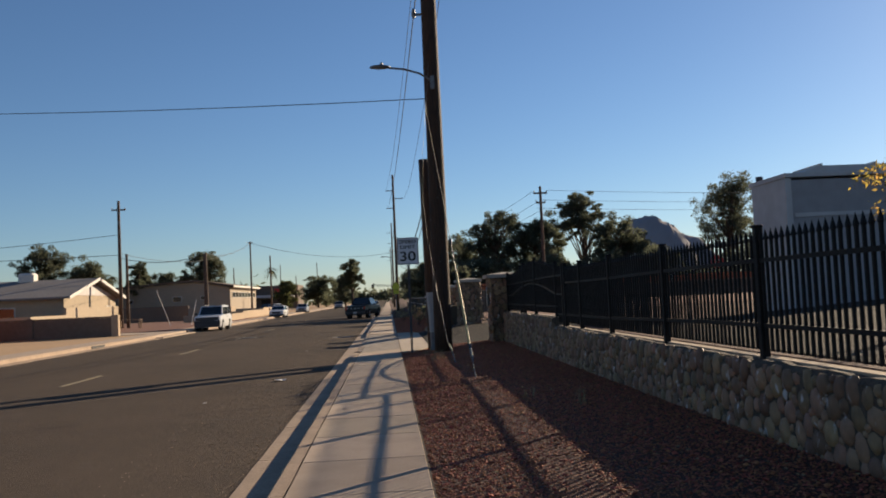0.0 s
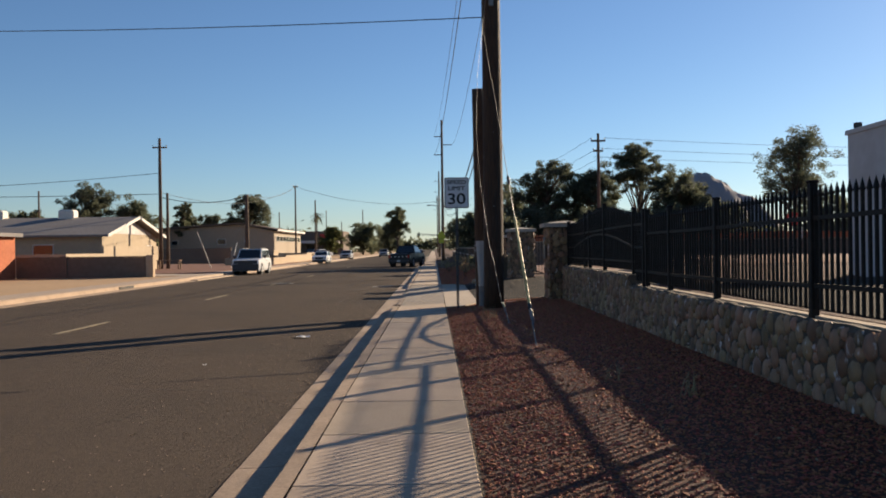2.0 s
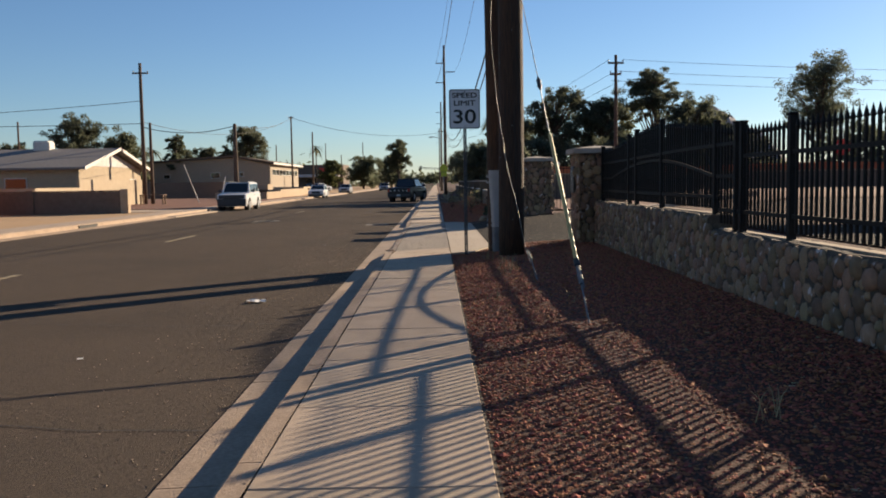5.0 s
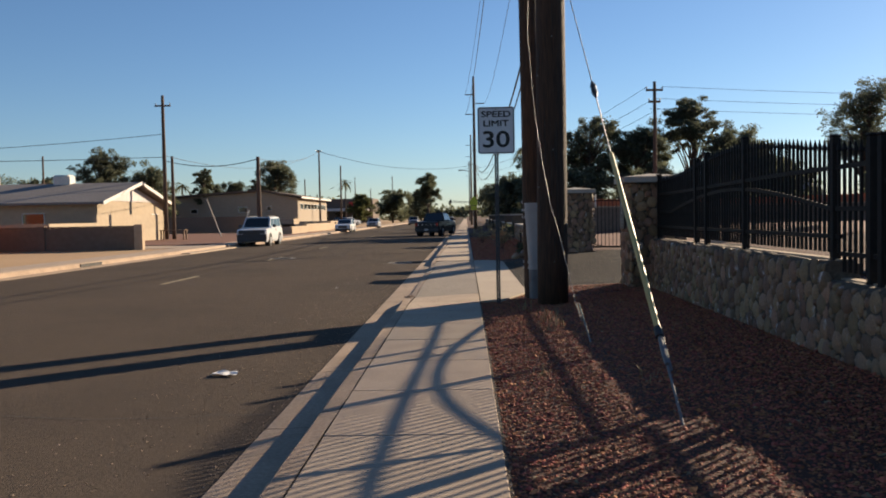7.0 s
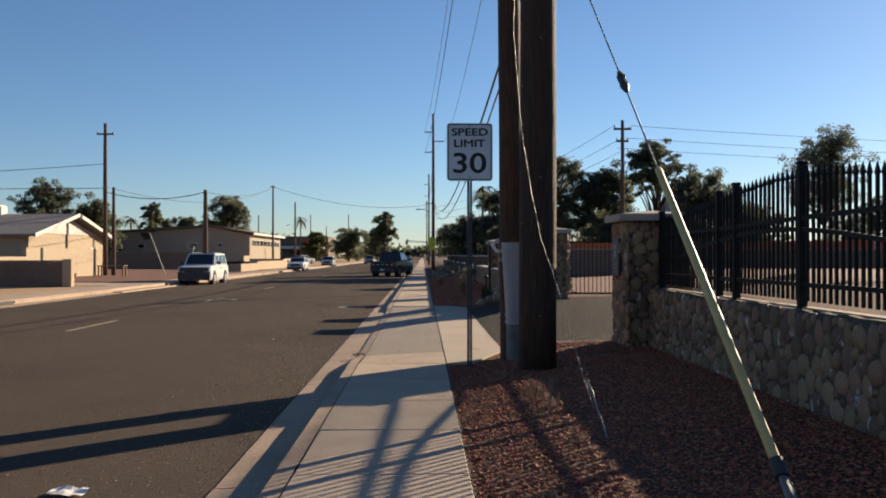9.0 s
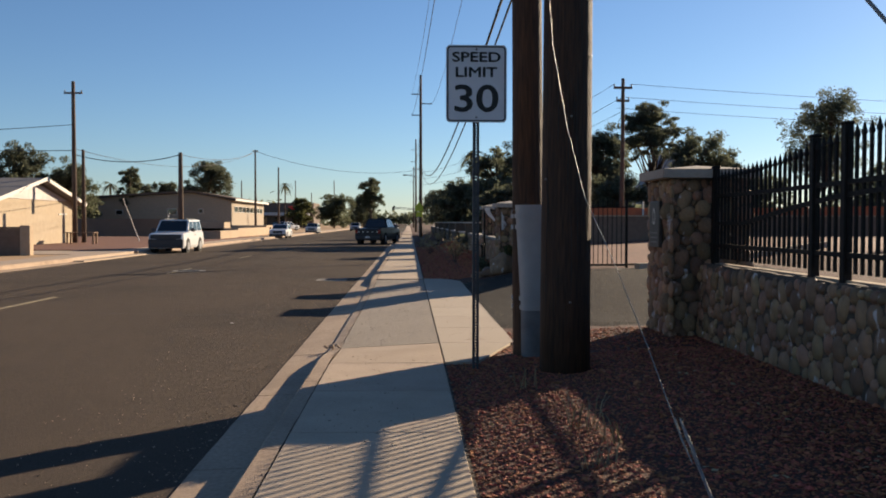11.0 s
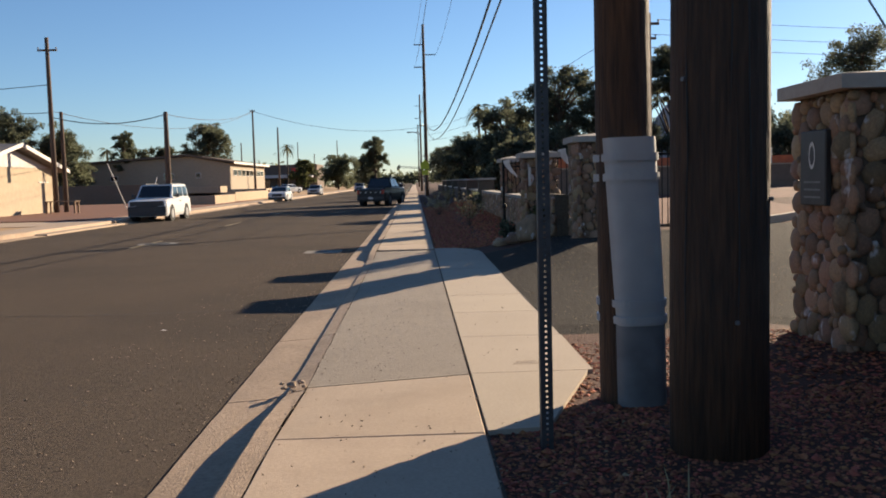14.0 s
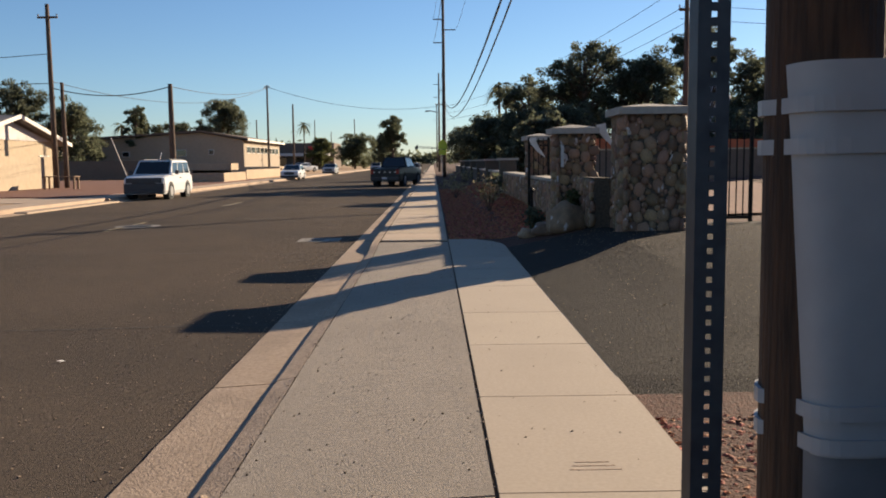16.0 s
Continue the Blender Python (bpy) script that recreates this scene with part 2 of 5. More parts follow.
M["plaque"] = mat("dark_metal_plaque", (0.06, 0.058, 0.056), rough=0.5, metal=0.4)
M["red_sign"] = mat("red_sign_face", (0.45, 0.03, 0.03), rough=0.5)
M["yel_sign"] = mat("fluorescent_yellow_sign", (0.62, 0.62, 0.05), rough=0.5)
M["porcelain"] = mat("insulator", (0.25, 0.22, 0.2), rough=0.3)
M["signal"] = mat("traffic_signal_housing", (0.04, 0.04, 0.035), rough=0.6)
M["wood"] = mat("weathered_timber", (0.22, 0.15, 0.10), (0.15, 0.10, 0.07), 8, 0.9, stretch=(1, 6, 6))
M["tar"] = mat("crack_sealant", (0.028, 0.026, 0.024), rough=0.7)


# ---------------- builders ----------------
def mesh_of(name, bm, material, smooth=False):
    me = bpy.data.meshes.new(name)
    bm.to_mesh(me)
    bm.free()
    if smooth:
        me.polygons.foreach_set("use_smooth", [True] * len(me.polygons))
    me.materials.append(M[material] if isinstance(material, str) else material)
    return me


def empty(name, x=0, y=0, z=0, rz=0, label="", category="", group="", kind=""):
    e = new(name)
    e.empty_display_size = 0.2
    e.matrix_basis = pose(x, y, z, 0, 0, rz)
    return tagged(e, label, category, group, kind)


def part(name, bm, material, parent, label="", smooth=False):
    """Links a bmesh, in its parent's coordinates, as one mesh object under a thing or part."""
    ob = new(name, mesh_of(name, bm, material, smooth))
    ob.parent = parent
    if label:
        ob["label"] = label
    return ob


def thing(name, bm, material, label, category="", kind="", group="", smooth=False):
    ob = new(name, mesh_of(name, bm, material, smooth))
    return tagged(ob, label, category, group, kind)


def box(bm, x0, x1, y0, y1, z0, z1, bevel=0.0, m=None):
    r = bmesh.ops.create_cube(bm, size=1)
    vs = r["verts"]
    for v in vs:
        v.co = Vector((x0 + (v.co.x + 0.5) * (x1 - x0), y0 + (v.co.y + 0.5) * (y1 - y0), z0 + (v.co.z + 0.5) * (z1 - z0)))
    if bevel > 0:
        es = list({e for v in vs for e in v.link_edges})
        r = bmesh.ops.bevel(bm, geom=es, offset=bevel, segments=1, affect="EDGES", profile=0.5)
        vs = list({v for f in r["faces"] for v in f.verts} | {v for v in vs if v.is_valid})
    if m is not None:
        bmesh.ops.transform(bm, matrix=m, verts=vs)
    return vs


def B(*a, **k):
    bm = bmesh.new()
    box(bm, *a, **k)
    return bm


def tube(bm, pts, radii, seg=10, caps=True):
    """A tube along points, with a radius for each."""
    pts = [Vector(p) for p in pts]
    if not isinstance(radii, (list, tuple)):
        radii = [radii] * len(pts)
    rings, ref = [], None
    for i, p in enumerate(pts):
        d = (pts[min(i + 1, len(pts) - 1)] - pts[max(i - 1, 0)]).normalized()
        if ref is None:
            ref = Vector((1, 0, 0)) if abs(d.x) < 0.9 else Vector((0, 1, 0))
        u = (ref - d * ref.dot(d)).normalized()
        ref = u
        w = d.cross(u)
        rings.append([bm.verts.new(p + (u * math.cos(a) + w * math.sin(a)) * radii[i]) for a in (2 * math.pi * k / seg for k in range(seg))])
    for a, b in zip(rings, rings[1:]):
        for k in range(seg):
            bm.faces.new((a[k], a[(k + 1) % seg], b[(k + 1) % seg], b[k]))
    if caps:
        bm.faces.new(rings[0][::-1])
        bm.faces.new(rings[-1])
    return bm


def T(pts, radii, seg=10):
    return tube(bmesh.new(), pts, radii, seg)


def prism(outline, axis, a, b):
    """An outline of 2D points extruded along x (points are y, z), y (x, z) or z (x, y)."""
    bm = bmesh.new()
    def at(p, c):
        return {"x": (c, p[0], p[1]), "y": (p[0], c, p[1]), "z": (p[0], p[1], c)}[axis]
    lo, hi = [bm.verts.new(at(p, a)) for p in outline], [bm.verts.new(at(p, b)) for p in outline]
    n = len(outline)
    bm.faces.new(lo)
    bm.faces.new(hi)
    for i in range(n):
        bm.faces.new((lo[i], lo[(i + 1) % n], hi[(i + 1) % n], hi[i]))
    bmesh.ops.recalc_face_normals(bm, faces=bm.faces)
    return bm


def sheet(xs, ys, height):
    """A grid sheet with heights from a function of x and y."""
    bm = bmesh.new()
    g = [[bm.verts.new((x, y, height(x, y))) for y in ys] for x in xs]
    for i in range(len(xs) - 1):
        for j in range(len(ys) - 1):
            bm.faces.new((g[i][j], g[i + 1][j], g[i + 1][j + 1], g[i][j + 1]))
    return bm


def raw(name, verts, faces, material, smooth=False):
    me = bpy.data.meshes.new(name)
    me.from_pydata(verts, [], faces)
    me.materials.append(M[material])
    if smooth:
        me.polygons.foreach_set("use_smooth", [True] * len(me.polygons))
    return me


def step(a, b, v):
    t = min(1.0, max(0.0, (v - a) / (b - a)))
    return t * t * (3 - 2 * t)


def span(a, b, n):
    return [a + (b - a) * i / n for i in range(n + 1)]


rng = np.random.default_rng(7)

# ---------------- ground, road, pavement ----------------
KB, KF, GU = -0.92, -1.07, -1.50      # back of kerb, face of kerb, outer edge of gutter
SW = 0.30                              # right edge of the pavement
FAR = -13.3                            # far gutter edge


def gravel_z(x, y):
    """Height of the ground on the fenced side of the pavement."""
    berm = 0.10 * step(1.3, 3.2, x) * (1 - step(27.6, 29.4, y))
    up = 0.32 * step(28.0, 37.0, y) * step(1.2, 3.0, x)
    far_up = 0.12 * step(38, 60, y) * step(0.6, 3.0, x)
    lot = 0.62 * step(3.75, 4.6, x) * (1 - step(21.5, 26.5, y)) + 0.35 * step(8.0, 14.0, x) * (1 - step(30, 45, y))
    inner = 0.45 * step(6.0, 14.0, x) * step(33.0, 46.0, y)
    return -0.03 + berm + up + far_up + lot + inner


ground = thing("ground", sheet([-900, -300, -120, -60, -30, FAR - 1.6, FAR - 1.2], [-200, -60, 0, 20, 34, 52, 60, 70, 90, 120, 200, 400, 1500], lambda x, y: 0.0 if x > -16 else -0.01 + 0.3 * step(-60, -200, x)), "dirt", "tan bare dirt ground beyond the far pavement", "ground", "structure")
road = thing("road", sheet([FAR, -11, -9, -7, -5, -3, GU], span(-60, 160, 44) + [300, 600, 1500], lambda x, y: -0.15 + 0.05 * (1 - ((x - (FAR + GU) / 2) / 5.9) ** 2)), "asphalt", "worn grey-brown asphalt street with faded markings", "road", "structure")
lot_ground = thing("gravel_bed", sheet([SW, 0.6, 0.9, 1.27, 1.8, 2.4, 3.0, 3.6, 3.75, 4.1, 4.6, 6, 8, 11, 14, 20, 40, 100, 400, 900], span(-40, 20, 20) + span(21, 46, 25) + [50, 55, 60, 70, 90, 130, 200, 400, 1500], gravel_z), "gravel_bed", "red-brown crushed rock and dirt beside the pavement", "ground", "structure")


def dip(y):
    return step(25.7, 27.3, y) * (1 - step(37.6, 39.0, y))


# pavement: concrete panels with recessed joints, on a dirt joint bed
bed = bmesh.new()
box(bed, KB - 0.012, SW + 0.02, -40, 25.5, -0.30, -0.022)
box(bed, KB - 0.012, SW + 0.02, 25.5, 39.2, -0.30, -0.10)
box(bed, SW - 0.015, SW + 0.02, 25.5, 39.2, -0.10, -0.016)
box(bed, KB - 0.012, SW + 0.02, 39.2, 420, -0.30, -0.022)
pavement = thing("pavement", bed, "joint", "sandy concrete pavement in scored panels with dark joints", "pavement", "structure")
PANEL = 1.527


def slab(x0, x1, y0, y1, gap, low=0.0):
    """One concrete panel with soft arrises; low: how far its kerb side dips."""
    bm = B(x0 + 0.001, x1 - 0.002, y0 + gap, y1 - gap, -0.12, 0.0, bevel=0.007)
    for v in bm.verts:
        f = (v.co.x - x0) / (x1 - x0)
        if v.co.z > -0.06:
            v.co.z -= low * dip(v.co.y) * (1 - f)
    return bm


flat = mesh_of("panel", slab(KB, SW, 0, PANEL, 0.006), "concrete")
y = 25.49 - 19 * PANEL
while y < 130:
    if 25 < y < 39.3:
        if y < 26.5 or y > 38.5:
            p = part("panel", slab(KB, SW, y, y + PANEL, 0.007, 0.07), "concrete", pavement)
        elif y < 28:
            bm = bmesh.new()
            rows = []
            for yy in span(27.025, 38.85, 30):
                rows.append([bm.verts.new(p_) for p_ in ((KB + 0.001, yy, -0.16), (KB + 0.001, yy, -0.07 * dip(yy)), (KB + 0.5, yy, -0.043 * dip(yy)), (SW - 0.004, yy, 0.0), (SW - 0.004, yy, -0.16))])
            for ra, rb in zip(rows, rows[1:]):
                for k in range(4):
                    bm.faces.new((ra[k + 1], ra[k], rb[k], rb[k + 1]))
            bm.faces.new(rows[0])
            bm.faces.new(rows[-1][::-1])
            bmesh.ops.recalc_face_normals(bm, faces=bm.faces)
            p = part("driveway_slab", bm, "slab_grey", pavement)
    else:
        p = new("panel", flat)
        p.parent = pavement
        p.location = (0, y, 0)
        p.rotation_euler = (0, radians(random.uniform(-0.25, 0.25)), 0)
    y += PANEL
part("panel", B(KB, SW, y, 420, -0.12, 0.0), "concrete", pavement)

# widened concrete at the driveway
ys = [25.53, 27.04, 28.57, 30.06, 31.50, 33.25, 34.8, 36.3, 37.8, 38.9]
for a, b in zip(ys, ys[1:]):
    if a == 25.53:
        out = [(SW + 0.016, a), (0.68, a + 0.04), (1.2, b - 0.01), (SW + 0.016, b - 0.01)]
    elif b == 38.9:
        out = [(SW + 0.016, a), (1.26, a), (1.22, 38.4), (1.05, 38.9), (0.75, 39.3), (SW + 0.016, 39.3)]
    else:
        out = [(SW + 0.016, a), (1.24, a), (1.25, b - 0.01), (SW + 0.016, b - 0.01)]
    part("apron_panel", prism(out, "z", -0.12, 0.002), "apron", pavement)
# worn maker's stamp: illegible, plain bars
for k in range(3):
    part("stamp_mark", B(0.78 - 0.12 + 0.02 * k, 0.78 + 0.12 - 0.02 * k, 27.30 + k * 0.05, 27.312 + k * 0.05, 0.0, 0.0035), "kerb", pavement)

driveway = thing("driveway", sheet(span(1.24, 9.0, 10), span(26.6, 39.5, 16), lambda x, y: gravel_z(x, y) + 0.035 - 0.10 * step(28.9, 28.0, y) * step(4, 3, x) - 0.12 * (1 - step(26.9, 27.4, y + 0.0)) - 0.15 * step(37.4, 39.5, y - 0.25 * (x - 2.0))), "drive", "rough grey asphalt driveway to the gate", "driveway", "structure")

# kerb and gutter in cast lengths
kerb = thing("kerb", B(GU + 0.02, KB - 0.013, -40, 420, -0.40, -0.19), "joint", "worn concrete kerb and gutter with dark joints", "kerb", "structure")
for i in range(-20, 62):
    a, b = 26.93 + (i - 6) * 2.46, 26.93 + (i - 5) * 2.46
    bm = bmesh.new()
    rows = []
    cuts = span(a + 0.006, b - 0.006, 10 if 22 < a < 42 else (4 if a < 42 else 1))
    for yy in cuts:
        d = dip(yy)
        prof = [(KB - 0.006, -0.07 * d), (KF + 0.015, -0.003 - 0.09 * d), (KF - 0.004, -0.018 - 0.092 * d), (KF - 0.02, -0.124 + 0.010 * d), (GU, -0.138), (GU, -0.35), (KB - 0.012, -0.35)]
        rows.append([bm.verts.new((x + random.uniform(-0.004, 0.004), yy, z)) for x, z in prof])
    for r, s in zip(rows, rows[1:]):
        for k in range(6):
            bm.faces.new((r[k], r[k + 1], s[k + 1], s[k]))
    bm.faces.new(rows[0])
    bm.faces.new(rows[-1][::-1])
    bmesh.ops.recalc_face_normals(bm, faces=bm.faces)
    part("kerb_length", bm, "kerb", kerb)

far_kerb = thing("far_kerb", prism([(FAR, -0.14), (FAR - 0.42, -0.12), (FAR - 0.45, 0.02), (FAR - 0.60, 0.02), (FAR - 0.6, -0.3), (FAR, -0.3)], "y", -40, 52.0), "kerb", "pale concrete kerb along the far side", "kerb", "structure")
far_kerb_b = thing("far_kerb", prism([(FAR, -0.14), (FAR - 0.42, -0.12), (FAR - 0.45, 0.02), (FAR - 0.60, 0.02), (FAR - 0.6, -0.3), (FAR, -0.3)], "y", 60.5, 420), "kerb", "pale concrete kerb along the far side", "kerb", "structure")
far_walk = thing("far_pavement", prism([(FAR - 0.605, -40), (FAR - 2.1, -40), (FAR - 2.1, 420), (FAR - 0.605, 420)], "z", -0.12, 0.03), "concrete", "pale concrete pavement on the far side", "pavement", "structure")
far_apron = thing("far_apron", prism([(FAR, 52.05), (FAR, 60.45), (FAR - 0.602, 60.45), (FAR - 0.602, 52.05)], "z", -0.3, -0.09), "concrete", "concrete driveway apron in the far kerb", "pavement", "structure")
side_drive = thing("side_drive", prism([(FAR - 2.1, 56.5), (FAR - 2.1, 61.5), (-40, 63), (-40, 57)], "z", -0.1, 0.02), "concrete", "concrete drive beside the block wall", "driveway", "structure")
drain = thing("storm_drain", B(FAR - 0.46, FAR - 0.40, 41.0, 42.8, -0.11, 0.0), "tar", "dark kerb inlet of a storm drain", "drain", "structure")

# faded lane marks, cracks, manhole
for k, (x, a, b) in enumerate([(-7.6, 20.5, 23.4), (-7.6, 32.0, 35.0), (-7.6, 43.5, 46.5), (-7.6, 55, 58), (-7.6, 67, 70), (-7.6, 79, 82)]):
    zz = -0.096
    thing("lane_mark", B(x - 0.05, x + 0.05, a, b, zz - 0.01, zz + 0.001), "marking", "faded yellow centre dash on asphalt", "road marking", "structure", "lane marks")


def crown(x):
    return -0.15 + 0.05 * (1 - ((x - (FAR + GU) / 2) / 5.9) ** 2)


def crack(pts, w):
    bm = bmesh.new()
    for (x0, y0), (x1, y1) in zip(pts, pts[1:]):
        d = Vector((x1 - x0, y1 - y0, 0)).normalized()
        s = Vector((-d.y, d.x, 0)) * w
        a, b = Vector((x0, y0, crown(x0) + 0.006)), Vector((x1, y1, crown(x1) + 0.006))
        bm.faces.new([bm.verts.new(p) for p in (a - s, b - s, b + s, a + s)])
    return bm


for k, (y0, x0, w) in enumerate([(13.4, -3.9, 0.008), (17.5, -5.5, 0.007), (31.6, -9, 0.010), (38.3, -11, 0.012), (47, -11, 0.016), (52, -12, 0.016), (60, -12, 0.02)]):
    pts, x = [], GU - 0.03
    while x > x0:
        pts.append((x, y0 + 0.35 * noise.noise((x * 0.5, y0, 3)) + 0.05 * noise.noise((x * 4, y0, 1)) - 0.02 * (x - GU)))
        x -= 0.25
    thing("road_crack", crack(pts, w), "tar", "thin dark crack across the asphalt", "crack", "structure", "road cracks")
manhole = empty("manhole", -7.3, 45.0, crown(-7.3) + 0.004, label="pale concrete ring and iron manhole cover in the street", category="manhole", kind="structure")
bm = bmesh.new()
bmesh.ops.create_circle(bm, cap_ends=True, radius=0.55, segments=24)
part("ring", bm, "marking_w", manhole)
bm = bmesh.new()
bmesh.ops.create_cone(bm, cap_ends=True, radius1=0.34, radius2=0.34, depth=0.02, segments=24)
part("cover", bm, "tar", manhole)
valve = empty("valve_cover", -2.3, 41.0, crown(-2.3) + 0.004, label="pale concrete patch with a small round valve cover", category="valve cover", kind="structure")
part("patch", B(-0.45, 0.45, -0.4, 0.4, -0.02, 0.001), "marking_w", valve)
bm = bmesh.new()
bmesh.ops.create_cone(bm, cap_ends=True, radius1=0.14, radius2=0.14, depth=0.02, segments=16)
part("cover", bm, "tar", valve)


# ---------------- stone wall, pillars, fence ----------------
def stone_mesh(k, material="stone"):
    """A rounded river cobble, unit size, flattish."""
    bm = bmesh.new()
    bmesh.ops.create_uvsphere(bm, u_segments=7, v_segments=5, radius=0.5)
    for v in bm.verts:
        c = v.co
        q = 3.1
        s = 1.0 / (abs(c.x * 2) ** q + abs(c.y * 2) ** q + abs(c.z * 2) ** q) ** (1 / q)
        f = 1 + 0.16 * noise.noise((c.x * 2 + k * 9.1, c.y * 2, c.z * 2))
        v.co = c * s * f
    return mesh_of("stone", bm, material, smooth=True)


STONES = [stone_mesh(k) for k in range(9)]


def cobbles(width, height, size, seed):
    """Irregular packed cobbles on a width x height face, big ones first: centre u, v, width, height, turn."""
    r = random.Random(seed)
    out, cells = [], {}
    for rad, tries in ((0.66, 9), (0.54, 16), (0.42, 30), (0.30, 45), (0.22, 50)):
        q = rad * size
        for k in range(int(tries * width * height / (size * size) * 0.9)):
            u, v = r.uniform(0.0, width), r.uniform(q * 0.7, height - q * 0.75)
            i, j = int(u / size), int(v / size)
            ok = True
            for di in (-2, -1, 0, 1, 2):
                for dj in (-2, -1, 0, 1, 2):
                    for u2, v2, q2 in cells.get((i + di, j + dj), ()):
                        if (u - u2) ** 2 + (v - v2) ** 2 < (0.93 * (q + q2)) ** 2:
                            ok = False
            if ok:
                cells.setdefault((i, j), []).append((u, v, q))
                f = r.uniform(0.88, 1.22)
                out.append((u, v, 2.04 * q / f, 2.04 * q * f, r.uniform(-30, 30)))
    return out


def lay_stones(parent, face, width, height, size, seed, depth=0.052, near=None, z0=None):
    """Cobbles as parts on a face; face(u, v) gives place and the outward turn about z. Those outside near are joined."""
    verts, faces, r = [], [], random.Random(seed + 1)
    for cu, cv, w, h, turn in cobbles(width, height, size, seed):
        (x, y, z), rz = face(cu, cv)
        me = r.choice(STONES)
        m = pose(x, y, z, 0, 0, rz) @ pose(0, 0, 0, 0, turn, 0) @ Matrix.Diagonal((w, depth * r.uniform(1.2, 2.1), h, 1))
        if near is None or near(x, y):
            ob = new("stone", me)
            ob.parent = parent
            ob.matrix_basis = m
        else:
            base = len(verts)
            verts += [m @ v.co for v in me.vertices]
            faces += [[base + i for i in p.vertices] for p in me.polygons]
    if verts:
        ob = new("stones", raw("stones", verts, faces, "stone_far", True))
        ob.parent = parent
        tagged(ob, kind="stuff")


WX0, WX1 = 3.58, 3.92
WALL_STEP = 19.0


def rough_top(bm, amount, seed):
    for v in bm.verts:
        if v.co.z > 0.5:
            v.co.z += amount * noise.noise((v.co.y * 3.1, v.co.x * 5, seed))
            v.co.x += amount * 0.6 * noise.noise((v.co.y * 4.3, seed, v.co.z))
    return bm


def wall_core(y0, y1, z1):
    n = int((y1 - y0) / 0.22)
    bm = bmesh.new()
    rows = []
    for yy in span(y0, y1, n):
        rows.append([bm.verts.new(p) for p in ((WX0, yy, -0.3), (WX0, yy, z1 - 0.05), (WX0 + 0.05, yy, z1), (WX1 - 0.05, yy, z1), (WX1, yy, z1 - 0.05), (WX1, yy, -0.3))])
    for r, s in zip(rows, rows[1:]):
        for k in range(5):
            bm.faces.new((r[k + 1], r[k], s[k], s[k + 1]))
    bm.faces.new(rows[0])
    bm.faces.new(rows[-1][::-1])
    return rough_top(bm, 0.035, y0)


stone_wall = empty("stone_wall", label="low river-stone retaining wall with rough mortar top", category="wall", kind="structure")
part("core", wall_core(-6.0, WALL_STEP, 0.80), "mortar", stone_wall)
part("core", wall_core(WALL_STEP, 27.05, 0.985), "mortar", stone_wall)
# rough mortar crest; its sunlit brightness is painted in with a paler block colour
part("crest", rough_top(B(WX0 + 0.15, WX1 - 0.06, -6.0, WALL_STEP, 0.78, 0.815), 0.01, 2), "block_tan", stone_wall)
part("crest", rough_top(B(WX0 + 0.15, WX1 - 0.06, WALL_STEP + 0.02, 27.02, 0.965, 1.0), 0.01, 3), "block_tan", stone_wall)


def pillar(name, x0, x1, y0, y1, z0, z1, over, seed, label, faces_="lf"):
    e = empty(name, label=label, category="pillar", kind="structure")
    part("core", B(x0 + 0.05, x1 - 0.05, y0 + 0.05, y1 - 0.05, z0 - 0.3, z1 - 0.11), "mortar", e)
    cx, cy = (x0 + x1) / 2, (y0 + y1) / 2
    bm = bmesh.new()
    hx, hy = (x1 - x0) / 2 + over, (y1 - y0) / 2 + over
    lo = [bm.verts.new((cx + sx * hx, cy + sy * hy, z1 - 0.11)) for sx, sy in ((-1, -1), (1, -1), (1, 1), (-1, 1))]
    hi = [bm.verts.new((cx + sx * hx, cy + sy * hy, z1)) for sx, sy in ((-1, -1), (1, -1), (1, 1), (-1, 1))]
    top = bm.verts.new((cx, cy, z1 + 0.075))
    bm.faces.new(lo[::-1])
    for k in range(4):
        bm.faces.new((lo[k], lo[(k + 1) % 4], hi[(k + 1) % 4], hi[k]))
        bm.faces.new((hi[k], hi[(k + 1) % 4], top))
    part("cap", bm, "capstone", e, "pale cast concrete cap")
    H = z1 - 0.12 - z0
    if "f" in faces_:
        lay_stones(e, lambda u, v: ((x0 + u, y0 + 0.05, z0 + v), 0), x1 - x0, H, 0.15, seed)
    if "l" in faces_:
        lay_stones(e, lambda u, v: ((x0 + 0.05, y0 + u, z0 + v), 90), y1 - y0, H, 0.15, seed + 5)
    if "r" in faces_:
        lay_stones(e, lambda u, v: ((x1 - 0.05, y0 + u, z0 + v), 90), y1 - y0, H, 0.165, seed + 9)
    return e


gate_pillar = pillar("gate_pillar", 3.17, 4.20, 27.02, 27.98, 0.03, 2.17, 0.09, 11, "square river-stone gate pillar with pale concrete cap")
far_pillar = pillar("gate_pillar", 2.95, 3.93, 36.75, 37.7, 0.26, 2.22, 0.07, 31, "square river-stone gate pillar with pale concrete cap", "lfr")
pillar_c = pillar("gate_pillar", 2.32, 3.06, 39.6, 40.35, 0.22, 2.02, 0.07, 51, "stone pillar with pale cap in the shade")
pillar_d = pillar("gate_pillar", 2.45, 3.15, 45.6, 46.3, 0.3, 2.05, 0.07, 71, "stone pillar with pale cap in the shade")

